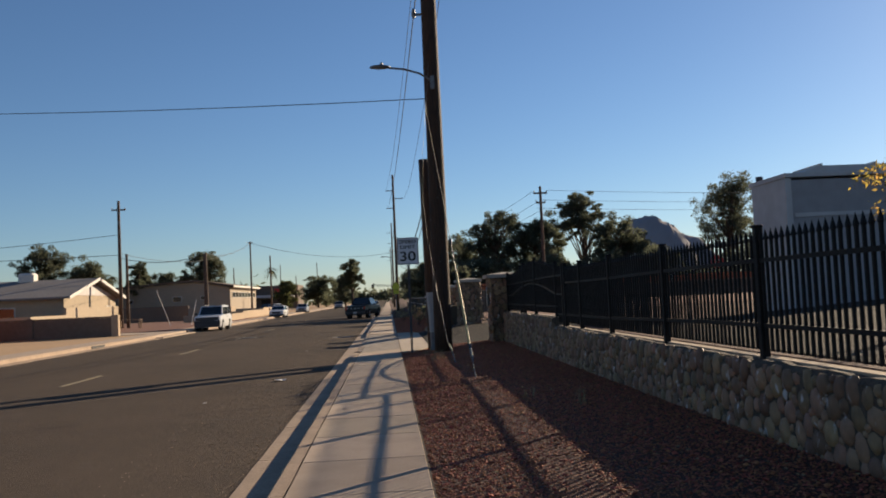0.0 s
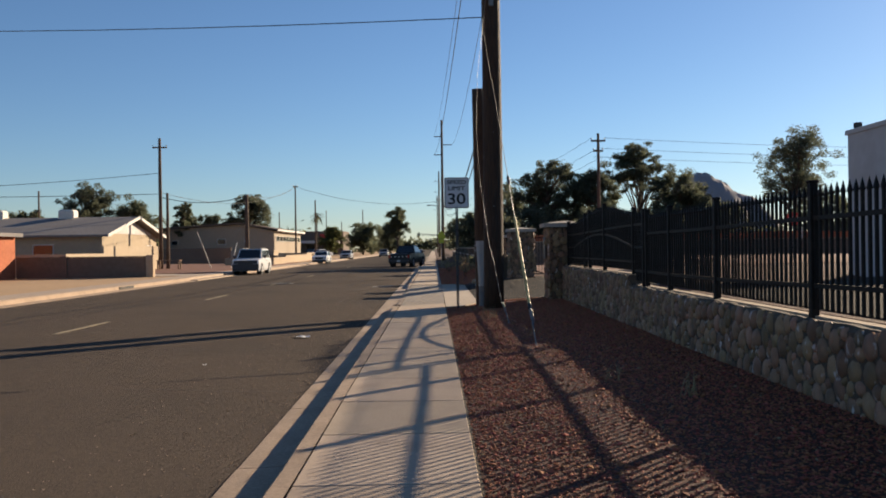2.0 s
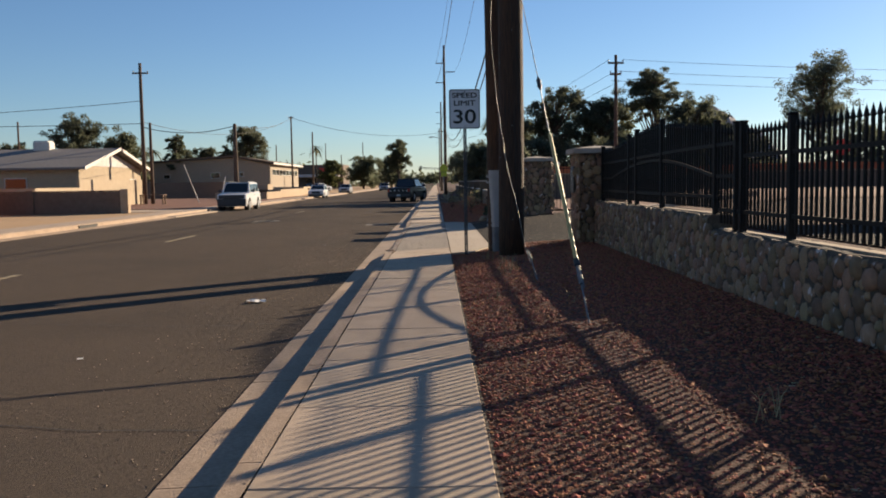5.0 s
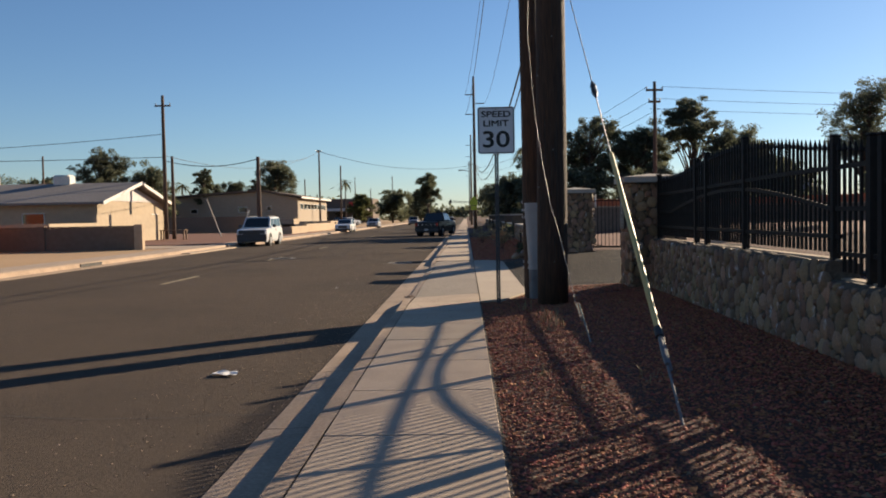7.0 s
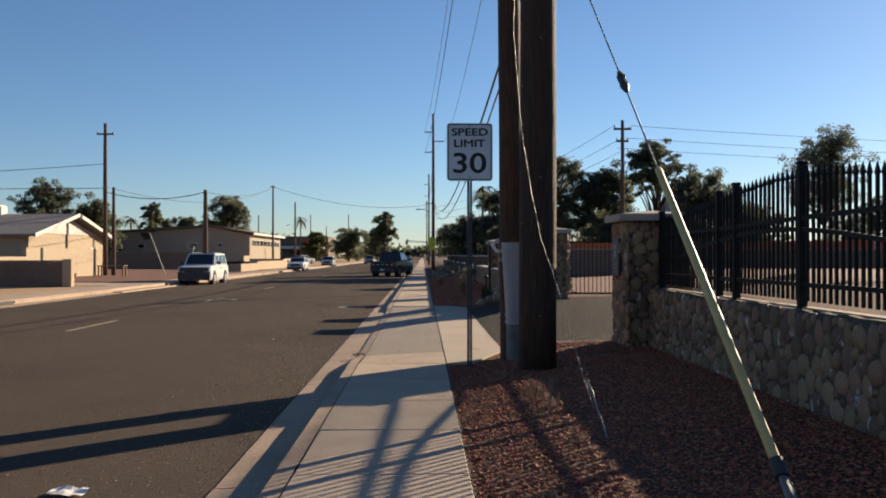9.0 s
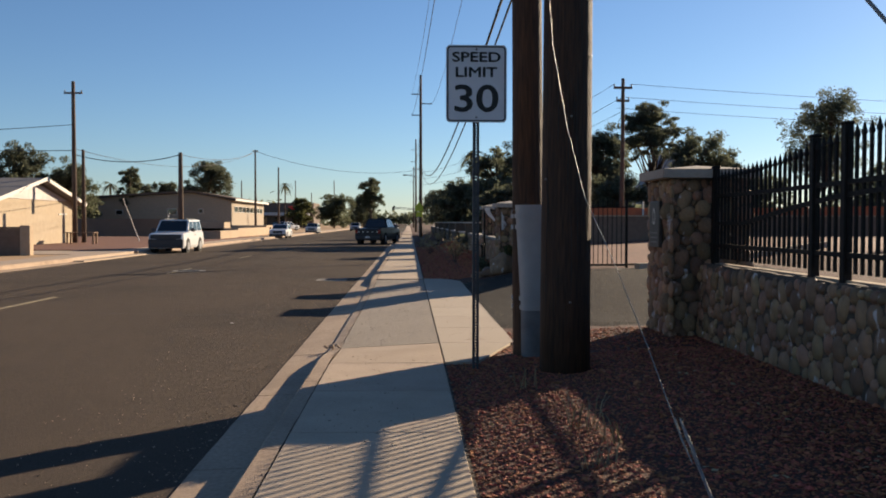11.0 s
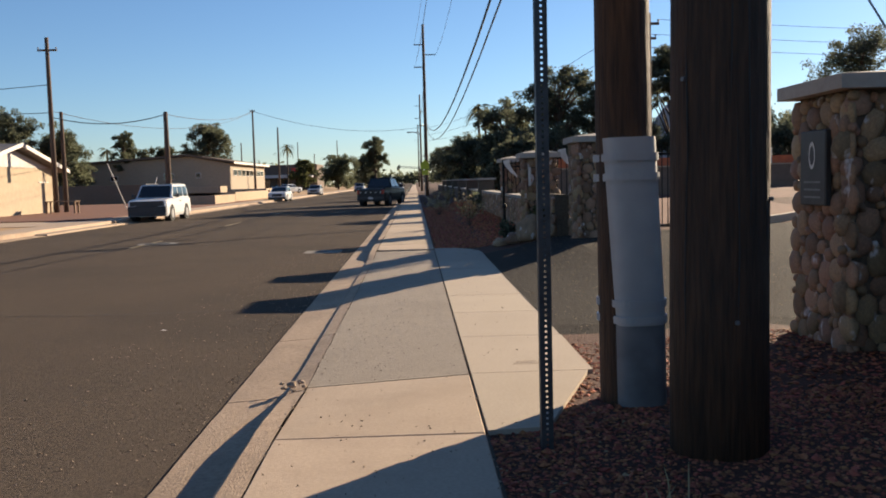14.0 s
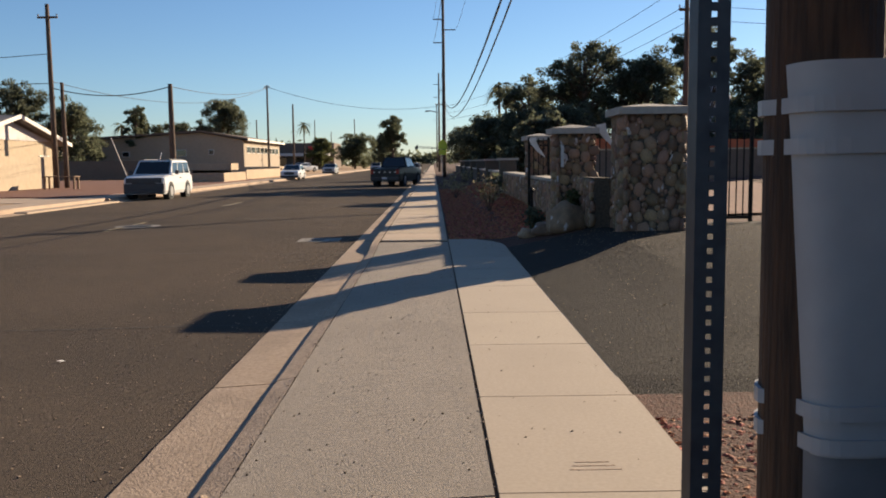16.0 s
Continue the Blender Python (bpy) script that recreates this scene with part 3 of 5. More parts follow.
plaque = empty("house_plaque", 3.165, 27.5, 1.48, label="dark metal plaque with a pale oval emblem on the pillar", category="plaque")
part("plate", B(-0.035, 0.02, -0.22, 0.22, -0.30, 0.30, bevel=0.01), "plaque", plaque)
bm = bmesh.new()
bmesh.ops.create_circle(bm, cap_ends=False, radius=1, segments=24)
r = bmesh.ops.extrude_edge_only(bm, edges=bm.edges[:])
for v in [g for g in r["geom"] if isinstance(g, bmesh.types.BMVert)]:
    v.co *= 0.72
for v in bm.verts:
    v.co = Vector((-0.040, v.co.x * 0.055, v.co.y * 0.11 + 0.10))
part("emblem", bm, "trim", plaque, "pale oval ring")
for k in range(3):
    part("text_line", B(-0.0385, -0.034, -0.14, 0.14, -0.12 - k * 0.06, -0.105 - k * 0.06), "galv", plaque)

# second stone wall beyond the driveway
wall_b = empty("stone_wall", label="low stone wall with posts along the pavement farther on", category="wall", kind="structure")
part("core", rough_top(B(2.7, 2.98, 37.72, 39.58, 0.1, 1.12), 0.02, 7), "mortar", wall_b)
lay_stones(wall_b, lambda u, v: ((2.68, 37.75 + u, 0.3 + v), 90), 1.8, 0.8, 0.16, 95, near=lambda x, y: False)
for a, b in ((40.4, 45.6), (46.3, 120)):
    part("core", rough_top(B(2.55, 2.9, a, b, 0.0, 0.98), 0.02, a), "mortar", wall_b)
    part("coping", B(2.5, 2.95, a, b, 0.985, 1.05), "capstone", wall_b)
lay_stones(wall_b, lambda u, v: ((2.53, 46.3 + u, 0.3 + v), 90), 14, 0.68, 0.17, 91, near=lambda x, y: False)
lay_stones(wall_b, lambda u, v: ((2.53, 40.4 + u, 0.28 + v), 90), 5.2, 0.68, 0.17, 93, near=lambda x, y: False)
for yy in (54, 62, 70, 78, 88, 98):
    part("wall_post", B(2.4, 3.0, yy, yy + 0.6, 0, 1.45, bevel=0.02), "mortar", wall_b)
    part("post_cap", B(2.34, 3.06, yy - 0.06, yy + 0.66, 1.454, 1.53), "capstone", wall_b)

# black picket fence on the wall
FX = 3.74


def fence_top(y):
    return 2.09 + 0.31 * (step(17.5, 22.3, y) - step(22.3, 27.0, y)) + 0.06 * step(24.5, 27, y)


def fence_foot(y):
    return 0.84 if y < WALL_STEP else 1.02


def picket(z0, z1):
    bm = bmesh.new()
    w = 0.0135
    sec = [(z0, w), (z1 - 0.12, w), (z1 - 0.10, w * 1.5), (z1, 0.001)]
    rings = [[bm.verts.new((sx * s, sy * s, z)) for sx, sy in ((-1, -1), (1, -1), (1, 1), (-1, 1))] for z, s in sec]
    for a, b in zip(rings, rings[1:]):
        for k in range(4):
            bm.faces.new((a[k], a[(k + 1) % 4], b[(k + 1) % 4], b[k]))
    return bm


fence = empty("iron_fence", label="black wrought-iron picket fence with spear tips on the stone wall", category="fence", kind="structure")
shared = {}
y = 1.0
while y < 26.9:
    z1, z0 = fence_top(y), fence_foot(y) + 0.04
    key = (round(z1, 2), round(z0, 2))
    if key not in shared:
        shared[key] = mesh_of("picket", picket(key[1], key[0]), "iron")
    ob = new("picket", shared[key])
    ob.parent = fence
    ob.location = (FX + random.uniform(-0.003, 0.003), y, 0)
    y += 0.118
POSTS = [2.6, 5.5, 8.5, 11.55, 14.45, 16.7, 18.15, 18.36, 19.15, 21.9, 23.7, 24.3, 26.93]
for yy in POSTS:
    part("post", B(FX - 0.04, FX + 0.04, yy - 0.04, yy + 0.04, fence_foot(yy) - 0.06, fence_top(yy) + 0.02, bevel=0.006), "iron", fence)
    part("post_cap", B(FX - 0.05, FX + 0.05, yy - 0.05, yy + 0.05, fence_top(yy) + 0.02, fence_top(yy) + 0.05, bevel=0.012), "iron", fence)
def rail(a, b, height, n=40):
    """A square rail along the fence with heights from a function of y."""
    bm = bmesh.new()
    rows = [[bm.verts.new((FX + sx * 0.02, yy, height(yy) + sz * 0.022)) for sx, sz in ((-1, -1), (1, -1), (1, 1), (-1, 1))] for yy in span(a, b, n)]
    for r, s in zip(rows, rows[1:]):
        for k in range(4):
            bm.faces.new((r[k], r[(k + 1) % 4], s[(k + 1) % 4], s[k]))
    bmesh.ops.recalc_face_normals(bm, faces=bm.faces)
    part("rail", bm, "iron", fence)


rail(1.0, 18.1, lambda y: 1.78 - 0.05 * step(9, 17, y), 8)
rail(18.36, 26.95, lambda y: 1.90 - 0.075 * step(19.5, 26.9, y), 12)
rail(18.36, 26.95, lambda y: 1.49 + 0.29 * math.cos(min(1.0, abs(y - 22.6) / 3.4) * math.pi / 2))
rail(1.0, WALL_STEP, lambda y: 1.13 - 0.075 * step(9, 16, y), 8)
rail(WALL_STEP, 26.95, lambda y: 1.22, 2)

# gate leaves
def gate_leaf(name, x, y, z, rz, length, height, label, arc=0.0):
    e = empty(name, x, y, z, rz, label, "gate", "driveway gates")
    part("frame", B(-0.03, 0.03, -0.03, 0.03, 0, height, bevel=0.005), "iron", e)
    part("frame", B(length - 0.03, length + 0.03, -0.03, 0.03, 0, height, bevel=0.005), "iron", e)
    part("rail", B(0.031, length - 0.031, -0.02, 0.02, 0.05, 0.10), "iron", e)
    part("rail", B(0.031, length - 0.031, -0.02, 0.02, height - 0.22, height - 0.18), "iron", e)
    me = mesh_of("bar", B(-0.009, 0.009, -0.009, 0.009, 0.1, height - 0.02), "iron")
    k = 0.12
    while k < length - 0.06:
        ob = new("bar", me)
        ob.parent, ob.location = e, (k, 0, 0)
        k += 0.12
    if arc:
        bm = bmesh.new()
        n = 10
        rows = []
        for i in range(n + 1):
            a = i / n
            xx, zz = length - 0.42 + 0.32 * a ** 1.7, height - 0.03 - 0.46 * a
            w = 0.085 * (1 - a) ** 0.7 + 0.006
            rows.append([bm.verts.new((xx - w, -0.035, zz)), bm.verts.new((xx + w, -0.035, zz + 0.03)), bm.verts.new((xx + w, -0.022, zz + 0.03)), bm.verts.new((xx - w, -0.022, zz))])
        for r, s in zip(rows, rows[1:]):
            for q in range(4):
                bm.faces.new((r[q], r[(q + 1) % 4], s[(q + 1) % 4], s[q]))
        bmesh.ops.recalc_face_normals(bm, faces=bm.faces)
        part("scroll", bm, "trim", e, "pale curved sheet")
    return e


gate_leaf("driveway_gate", 4.05, 38.3, 0.34, 0, 1.45, 1.75, "black iron gate leaf by the far pillar")
gate_leaf("driveway_gate", 3.05, 39.7, 0.25, 6, 0.55, 1.85, "black iron gate leaf edge-on with a pale curved sheet", 1)
gate_leaf("driveway_gate", 2.45, 45.2, 0.3, 6, 0.5, 1.7, "black iron gate leaf edge-on with a pale curved sheet", 1)
part("number", B(2.42, 2.47, 39.53, 39.57, 1.3, 1.7), "trim", pillar_c, "pale upright mark")


# ---------------- poles, sign, wires ----------------
def wood_pole(name, x, y, h, r0, r1, label, z=0.0, seg=16, material="polewood", rough=0.0):
    e = empty(name, x, y, z, label=label, category="utility pole")
    n = 14 if rough else 3
    bm = T([(0.02 * noise.noise((q * 0.3, x, 1)), 0, q) for q in span(-0.4, h, n)], [r0 + (r1 - r0) * k / n for k in range(n + 1)], seg)
    part("pole", bm, material, e, smooth=True)
    return e


def crossarm(e, z, half, along="x", n=2):
    if along == "x":
        part("crossarm", B(-half, half, -0.06, 0.06, z - 0.06, z + 0.06, bevel=0.01), "polegrey", e)
    else:
        part("crossarm", B(-0.06, 0.06, -half, half, z - 0.06, z + 0.06, bevel=0.01), "polegrey", e)
    for s in [-1 + 2 * k / (n - 1) for k in range(n)]:
        p = (s * half * 0.92, 0) if along == "x" else (0, s * half * 0.92)
        part("insulator", T([(*p, z + 0.06), (*p, z + 0.12), (*p, z + 0.13), (*p, z + 0.2)], [0.03, 0.03, 0.06, 0.035], 8), "porcelain", e)


main_pole = wood_pole("utility_pole", 1.54, 25.15, 17.0, 0.260, 0.205, "thick dark-stained wooden utility pole beside the pavement", seg=28, rough=1)
for sz, sx in ((9.9, -0.22), (11.2, 0.25), (11.9, 0.25)):
    part("standoff", B(min(0, sx * 2), max(0, sx * 2), -0.03, 0.03, sz - 0.03, sz + 0.03, bevel=0.005), "galv", main_pole)
    part("insulator", T([(sx * 2, 0, sz - 0.1), (sx * 2, 0, sz), (sx * 2, 0, sz + 0.18)], [0.05, 0.07, 0.04], 8), "porcelain", main_pole)
# bolts, steps, staples on the pole
for k in range(7):
    a = -90 + 70 * math.sin(k * 2.1)
    z = 0.7 + k * 0.62
    rr = 0.257 - 0.0032 * z
    part("nail", T([(rr * math.cos(radians(a)), rr * math.sin(radians(a)), z), ((rr + 0.02) * math.cos(radians(a)), (rr + 0.02) * math.sin(radians(a)), z)], 0.012, 6), "galv", main_pole)
# check splits in the wood, as thin dark grooves
for k in range(16):
    a = radians(-150 + 120 * random.random())
    z0, ln = random.uniform(0.1, 4.5), random.uniform(0.5, 1.6)
    pts = [((0.2605 - 0.0032 * z) * math.cos(a + 0.02 * math.sin(z * 5 + k)), (0.2605 - 0.0032 * z) * math.sin(a + 0.02 * math.sin(z * 5 + k)), z) for z in span(z0, z0 + ln, 6)]
    part("wood_check", T(pts, [0.001, 0.004, 0.005, 0.004, 0.005, 0.003, 0.001], 5), "tar", main_pole)

main_pole.matrix_basis = pose(1.54, 25.15, 0, 0, 0, 0)
lamp = empty("street_lamp", 1.54, 24.93, 8.1, label="grey cobra-head street lamp on a curved arm from the pole", category="street lamp")
part("arm", T([(0, 0, -0.25), (-0.35, 0, -0.02), (-0.8, 0.0, 0.12), (-1.25, 0, 0.17)], 0.03, 8), "galv", lamp)
bm = bmesh.new()
bmesh.ops.create_uvsphere(bm, u_segments=14, v_segments=8, radius=0.5)
for v in bm.verts:
    v.co = Vector((v.co.x * 0.62 - 1.5, v.co.y * 0.30, v.co.z * (0.16 if v.co.z > 0 else 0.09) + 0.19))
part("head", bm, "galv", lamp, smooth=True)
part("photocell", T([(-1.45, 0, 0.25), (-1.45, 0, 0.33)], 0.04, 8), "steel_dark", lamp)
part("bracket", B(-0.06, 0.06, -0.05, 0.08, -0.5, -0.1, bevel=0.01), "galv", lamp)

stub = wood_pole("stub_pole", 1.315, 26.24, 5.75, 0.185, 0.165, "shorter dark wooden stub pole with a plastic cable guard", seg=20, rough=1)


stub.matrix_basis = pose(1.315, 26.24, 0, 0, -0.7, 0)


def channel(x0, x1, front, z0, z1, lean, material, name, parent):
    """A U-shaped cable guard, rounded at the front, open to the pole."""
    bm = bmesh.new()
    rows = []
    for z in span(z0, z1, 8):
        s = lean * (1 - (z - z0) / (z1 - z0))
        ring = []
        for k in range(25):
            a = math.pi + math.pi * k / 24
            cx, hw = (x0 + x1) / 2 + s, (x1 - x0) / 2
            ring.append(bm.verts.new((cx + hw * math.copysign(abs(math.cos(a)) ** 0.6, math.cos(a)), front + 0.17 + 0.17 * math.copysign(abs(math.sin(a)) ** 0.6, math.sin(a)), z)))
        rows.append(ring)
    for r, s in zip(rows, rows[1:]):
        for k in range(24):
            bm.faces.new((r[k], r[k + 1], s[k + 1], s[k]))
    return part(name, bm, material, parent, smooth=True)


channel(-0.155, 0.175, -0.235, 0.50, 1.70, 0.045, "pvc", "cable_guard", stub)
channel(-0.115, 0.22, -0.225, -0.05, 0.505, 0.0, "pvc_dark", "cable_sleeve", stub)
def strap_outline(lean, grow):
    """Round the pole at the back, round the guard at the front."""
    pts = []
    for d in range(0, 181, 15):
        pts.append(((0.185 + grow) * math.cos(radians(d)), (0.185 + grow) * math.sin(radians(d))))
    for d in range(180, 361, 12):
        c, s = math.cos(radians(d)), math.sin(radians(d))
        pts.append((lean + 0.01 + (0.165 + grow) * math.copysign(abs(c) ** 0.6, c), -0.065 - (0.17 + grow) * abs(s) ** 0.6))
    return pts


for z in (1.575, 1.45, 0.64, 0.535):
    lean = 0.045 * (1 - (z - 0.5) / 1.2)
    part("strap", prism(strap_outline(lean, 0.012), "z", z - 0.024, z + 0.024), "pvc", stub, "grey-white plastic strap")

sign = empty("speed_limit_sign", 0.62, 25.27, 0, label="white speed limit sign reading 30 on a perforated steel post", category="road sign")
# perforated square post: front face split round a row of holes
bm = bmesh.new()
w, hole, pitch = 0.033, 0.0062, 0.0300
zt = 3.28
n = 70
for sx0, sx1 in ((-w, -hole), (hole, w)):
    box(bm, sx0, sx1, -w, -w + 0.004, -0.3, zt)
box(bm, -w, -w + 0.003, -w + 0.0041, w - 0.0041, -0.3, zt)
box(bm, w - 0.003, w, -w + 0.0041, w - 0.0041, -0.3, zt)
for yy in (-w,):
    z = -0.3
    k = 0
    while z < zt - 0.06:
        box(bm, -hole, hole, yy, yy + 0.004, z, z + pitch * 1.0 - hole * 2)
        z += pitch
part("post", bm, "steel_dark", sign, "dark galvanised post with punched holes")


def rounded(wd, ht, rad, n=5):
    pts = []
    for cx, cz, a0 in ((wd - rad, ht - rad, 0), (-wd + rad, ht - rad, 90), (-wd + rad, -ht + rad, 180), (wd - rad, -ht + rad, 270)):
        pts += [(cx + rad * math.cos(radians(a0 + 90 * k / n)), cz + rad * math.sin(radians(a0 + 90 * k / n))) for k in range(n + 1)]
    return pts


SZ, SY = 2.925, -0.05
panel = part("panel", prism([(x, z + SZ) for x, z in rounded(0.313, 0.396, 0.045)], "y", SY, SY + 0.004), "sign_white", sign)
bm = bmesh.new()
o, i_ = rounded(0.302, 0.385, 0.04), rounded(0.288, 0.371, 0.03)
vo, vi = [bm.verts.new((x, SY - 0.002, z + SZ)) for x, z in o], [bm.verts.new((x, SY - 0.002, z + SZ)) for x, z in i_]
for k in range(len(vo)):
    bm.faces.new((vo[k], vo[(k + 1) % len(vo)], vi[(k + 1) % len(vi)], vi[k]))
part("border", bm, "sign_black", panel)


def letters(text, width, height, x, z, parent, ypos, bold=0.005, material="sign_black"):
    """Raised lettering in the built-in font, fitted to a width and height."""
    cu = bpy.data.curves.new("lettering", "FONT")
    cu.body, cu.align_x, cu.extrude, cu.offset = text, "CENTER", 0.001, 0.0
    tmp = bpy.data.objects.new("lettering_curve", cu)
    scene.collection.objects.link(tmp)
    me = bpy.data.meshes.new_from_object(tmp.evaluated_get(bpy.context.evaluated_depsgraph_get()))
    bpy.data.objects.remove(tmp)
    co = np.array([v.co[:] for v in me.vertices])
    lo, hi = co.min(0), co.max(0)
    for v in me.vertices:
        v.co = Vector((x + ((v.co.x - lo[0]) / (hi[0] - lo[0]) - 0.5) * width, ypos - 0.001 - v.co.z * 0.5, z + (v.co.y - lo[1]) / (hi[1] - lo[1]) * height))
    vs, fs = [], []
    for k, (dx, dz) in enumerate(((-1, 0), (1, 0), (0, -0.8), (0, 0.8))):
        base = len(vs)
        vs += [v.co + Vector((dx * bold, -0.0003 * k, dz * bold)) for v in me.vertices]
        fs += [[base + i for i in p.vertices] for p in me.polygons]
    ob = new("lettering", raw("lettering", vs, fs, material))
    ob.parent = parent
    return ob


letters("SPEED", 0.49, 0.098, 0, SZ + 0.225, panel, SY - 0.002)
letters("LIMIT", 0.42, 0.098, 0, SZ + 0.070, panel, SY - 0.002)
letters("30", 0.44, 0.27, 0, SZ - 0.285, panel, SY - 0.002, 0.008)
for z in (SZ + 0.35, SZ - 0.345):
    part("bolt", T([(0, SY + 0.001, z), (0, SY - 0.012, z)], 0.012, 6), "galv", sign)

# guy wire with yellow marker
A0, A1 = Vector((1.60, 16.65, 0.02)), Vector((1.48, 19.94, 2.88))
GD = (A1 - A0).normalized()


def on_guy(z):
    return A0 + (A1 - A0) * ((z - A0.z) / (A1.z - A0.z))


guy = empty("guy_wire", label="steel guy wire with a yellow plastic marker tube", category="guy wire")
part("strand", T([on_guy(0.35), on_guy(2.74)], 0.007, 6), "guy", guy)
part("strand", T([on_guy(2.9), on_guy(7.1)], 0.006, 6), "cable", guy)
part("anchor_rod", T([on_guy(-0.15), on_guy(0.33)], 0.011, 8), "galv", guy)
part("anchor_eye", T([on_guy(0.30) + Vector((0.022, 0, 0)), on_guy(0.52) + Vector((0.022, 0, 0))], 0.009, 6), "galv", guy)
part("grip", T([on_guy(0.34), on_guy(0.42), on_guy(0.50), on_guy(0.62)], [0.02, 0.026, 0.02, 0.012], 8), "galv", guy)
part("marker", T([on_guy(0.55), on_guy(1.2), on_guy(1.7), on_guy(2.07)], [0.025, 0.025, 0.024, 0.023], 12), "yellow", guy, "sun-bleached yellow plastic tube")
part("marker_clip", T([on_guy(0.52), on_guy(0.58)], [0.035, 0.035], 10), "steel_dark", guy)
part("insulator", T([on_guy(2.72), on_guy(2.78), on_guy(2.82), on_guy(2.86), on_guy(2.92)], [0.012, 0.035, 0.03, 0.035, 0.012], 8), "steel_dark", guy)

guy_b = empty("guy_wire", label="slack twisted steel guy wire with clips", category="guy wire")
part("strand", T([(1.41, 20.95, 0.34), (1.37, 21.45, 0.75), (1.34, 22.15, 1.20), (1.275, 22.90, 1.70), (1.23, 23.42, 2.30), (1.15, 23.66, 3.0), (1.06, 23.68, 4.2), (1.12, 23.95, 5.6), (1.38, 24.75, 7.6), (1.45, 24.92, 8.4)], 0.0032, 6), "guy", guy_b)
part("anchor_rod", T([(1.54, 20.55, -0.1), (1.47, 20.92, 0.26)], 0.010, 8), "galv", guy_b)
part("clip", T([(1.485, 20.84, 0.2), (1.46, 20.95, 0.31), (1.445, 21.05, 0.4)], [0.006, 0.012, 0.006], 6), "guy", guy_b)
part("clip", T([(1.455, 20.86, 0.2), (1.43, 20.98, 0.31), (1.425, 21.08, 0.4)], [0.004, 0.007, 0.004], 6), "guy", guy_b)


# far poles
def line_pole(x, y, h, label, arms, r=0.16, arm_axis="x", z=0.0):
    e = wood_pole("utility_pole", x, y, h, r, r * 0.62, label, z, 12, "polegrey")
    for az, half, n in arms:
        crossarm(e, az, half, arm_axis, n)
    return e


pl_far = line_pole(1.15, 108, 17.0, "tall thin wooden utility pole with stand-off arms", [], 0.2)
for az, sx in ((15.0, -0.95), (14.0, 1.2), (12.8, -0.95)):
    part("standoff", B(min(0, sx), max(0, sx), -0.05, 0.05, az - 0.05, az + 0.05), "galv", pl_far)
pl_far2 = copy_thing(pl_far, pose(1.2, 178, 0))
copy_thing(pl_far, pose(1.2, 260, 0))
pl_mid = line_pole(1.0, 152, 10.5, "wooden utility pole with a small lamp arm", [(9.8, 0.5, 2)], 0.17)
part("lamp_arm", T([(0, -0.2, 8.6), (-1.2, -0.2, 8.9), (-2.0, -0.2, 8.85)], [0.06, 0.06, 0.12], 8), "galv", pl_mid)
pl_left = line_pole(-23.5, 78, 11.3, "weathered wooden utility pole with short crossarm", [(10.5, 0.62, 2)], 0.19)
line_pole(-23.05, 78.5, 6.6, "shorter wooden pole beside the utility pole", [], 0.17)
line_pole(-15.85, 76.9, 6.3, "dark wooden stub pole with a cable guard", [], 0.22)
line_pole(-21.1, 136, 11.4, "wooden utility pole carrying cables", [(11.2, 0.35, 2)], 0.17)
line_pole(-19.3, 145, 9.6, "wooden utility pole in the distance", [], 0.17)
line_pole(-31, 254, 12.8, "wooden utility pole in the distance", [], 0.17)
line_pole(-19.3, 240, 12.2, "wooden utility pole in the distance", [], 0.17)
line_pole(-31.6, 181, 9.3, "wooden utility pole behind the tan building", [], 0.16)
line_pole(-25.1, 240, 9.1, "wooden utility pole in the distance", [], 0.16)
line_pole(-43, 98, 8.3, "wooden utility pole behind the houses", [], 0.14)
pl_back = line_pole(11.5, 63, 8.9, "wooden utility pole with two crossarms behind the fence", [(8.4, 0.5, 3), (7.7, 0.35, 2)], 0.15, "x", 0.4)


def cable(name, a, b, sag, r, parent_label, n=14):
    a, b = Vector(a), Vector(b)
    pts = [a.lerp(b, k / n) - Vector((0, 0, sag * 4 * (k / n) * (1 - k / n))) for k in range(n + 1)]
    return thing(name, T(pts, r, 5), "cable", parent_label, "cable", "", "overhead cables")


LW = "black overhead cable strung between utility poles"
cable("overhead_cable", (1.10, 25.15, 9.9), (0.2, 108, 12.8), 1.4, 0.016, LW)
cable("overhead_cable", (1.02, -30, 10.6), (1.10, 25.15, 9.9), 1.0, 0.016, LW)
cable("overhead_cable", (2.04, 25.15, 11.2), (2.35, 108, 14.0), 1.5, 0.012, LW)
cable("overhead_cable", (1.54, 25.15, 13.8), (0.2, 108, 15.0), 1.5, 0.012, LW)
cable("overhead_cable", (1.70, 25.3, 6.3), (1.3, 108, 7.2), 2.2, 0.028, LW)
cable("overhead_cable", (1.72, 25.3, 5.9), (1.35, 108, 6.6), 2.3, 0.020, LW)
cable("overhead_cable", (1.2, 108, 12.8), (1.2, 178, 12.8), 1.2, 0.02, LW)
cable("overhead_cable", (1.35, 108, 6.8), (1.25, 178, 6.8), 1.8, 0.03, LW)
cable("overhead_cable", (1.44, 25.0, 7.35), (-40, 43, 12.6), 0.5, 0.014, LW)
cable("overhead_cable", (-23.4, 78, 6.2), (-15.85, 76.9, 6.15), 0.5, 0.03, LW)
cable("overhead_cable", (-23.4, 78, 6.6), (-21.1, 136, 11.1), 1.6, 0.02, LW)
cable("overhead_cable", (-15.85, 76.9, 6.15), (-21.1, 136, 11.2), 0.7, 0.02, LW)
cable("overhead_cable", (-21.1, 136, 11.2), (1.0, 152, 9.6), 1.4, 0.025, LW)
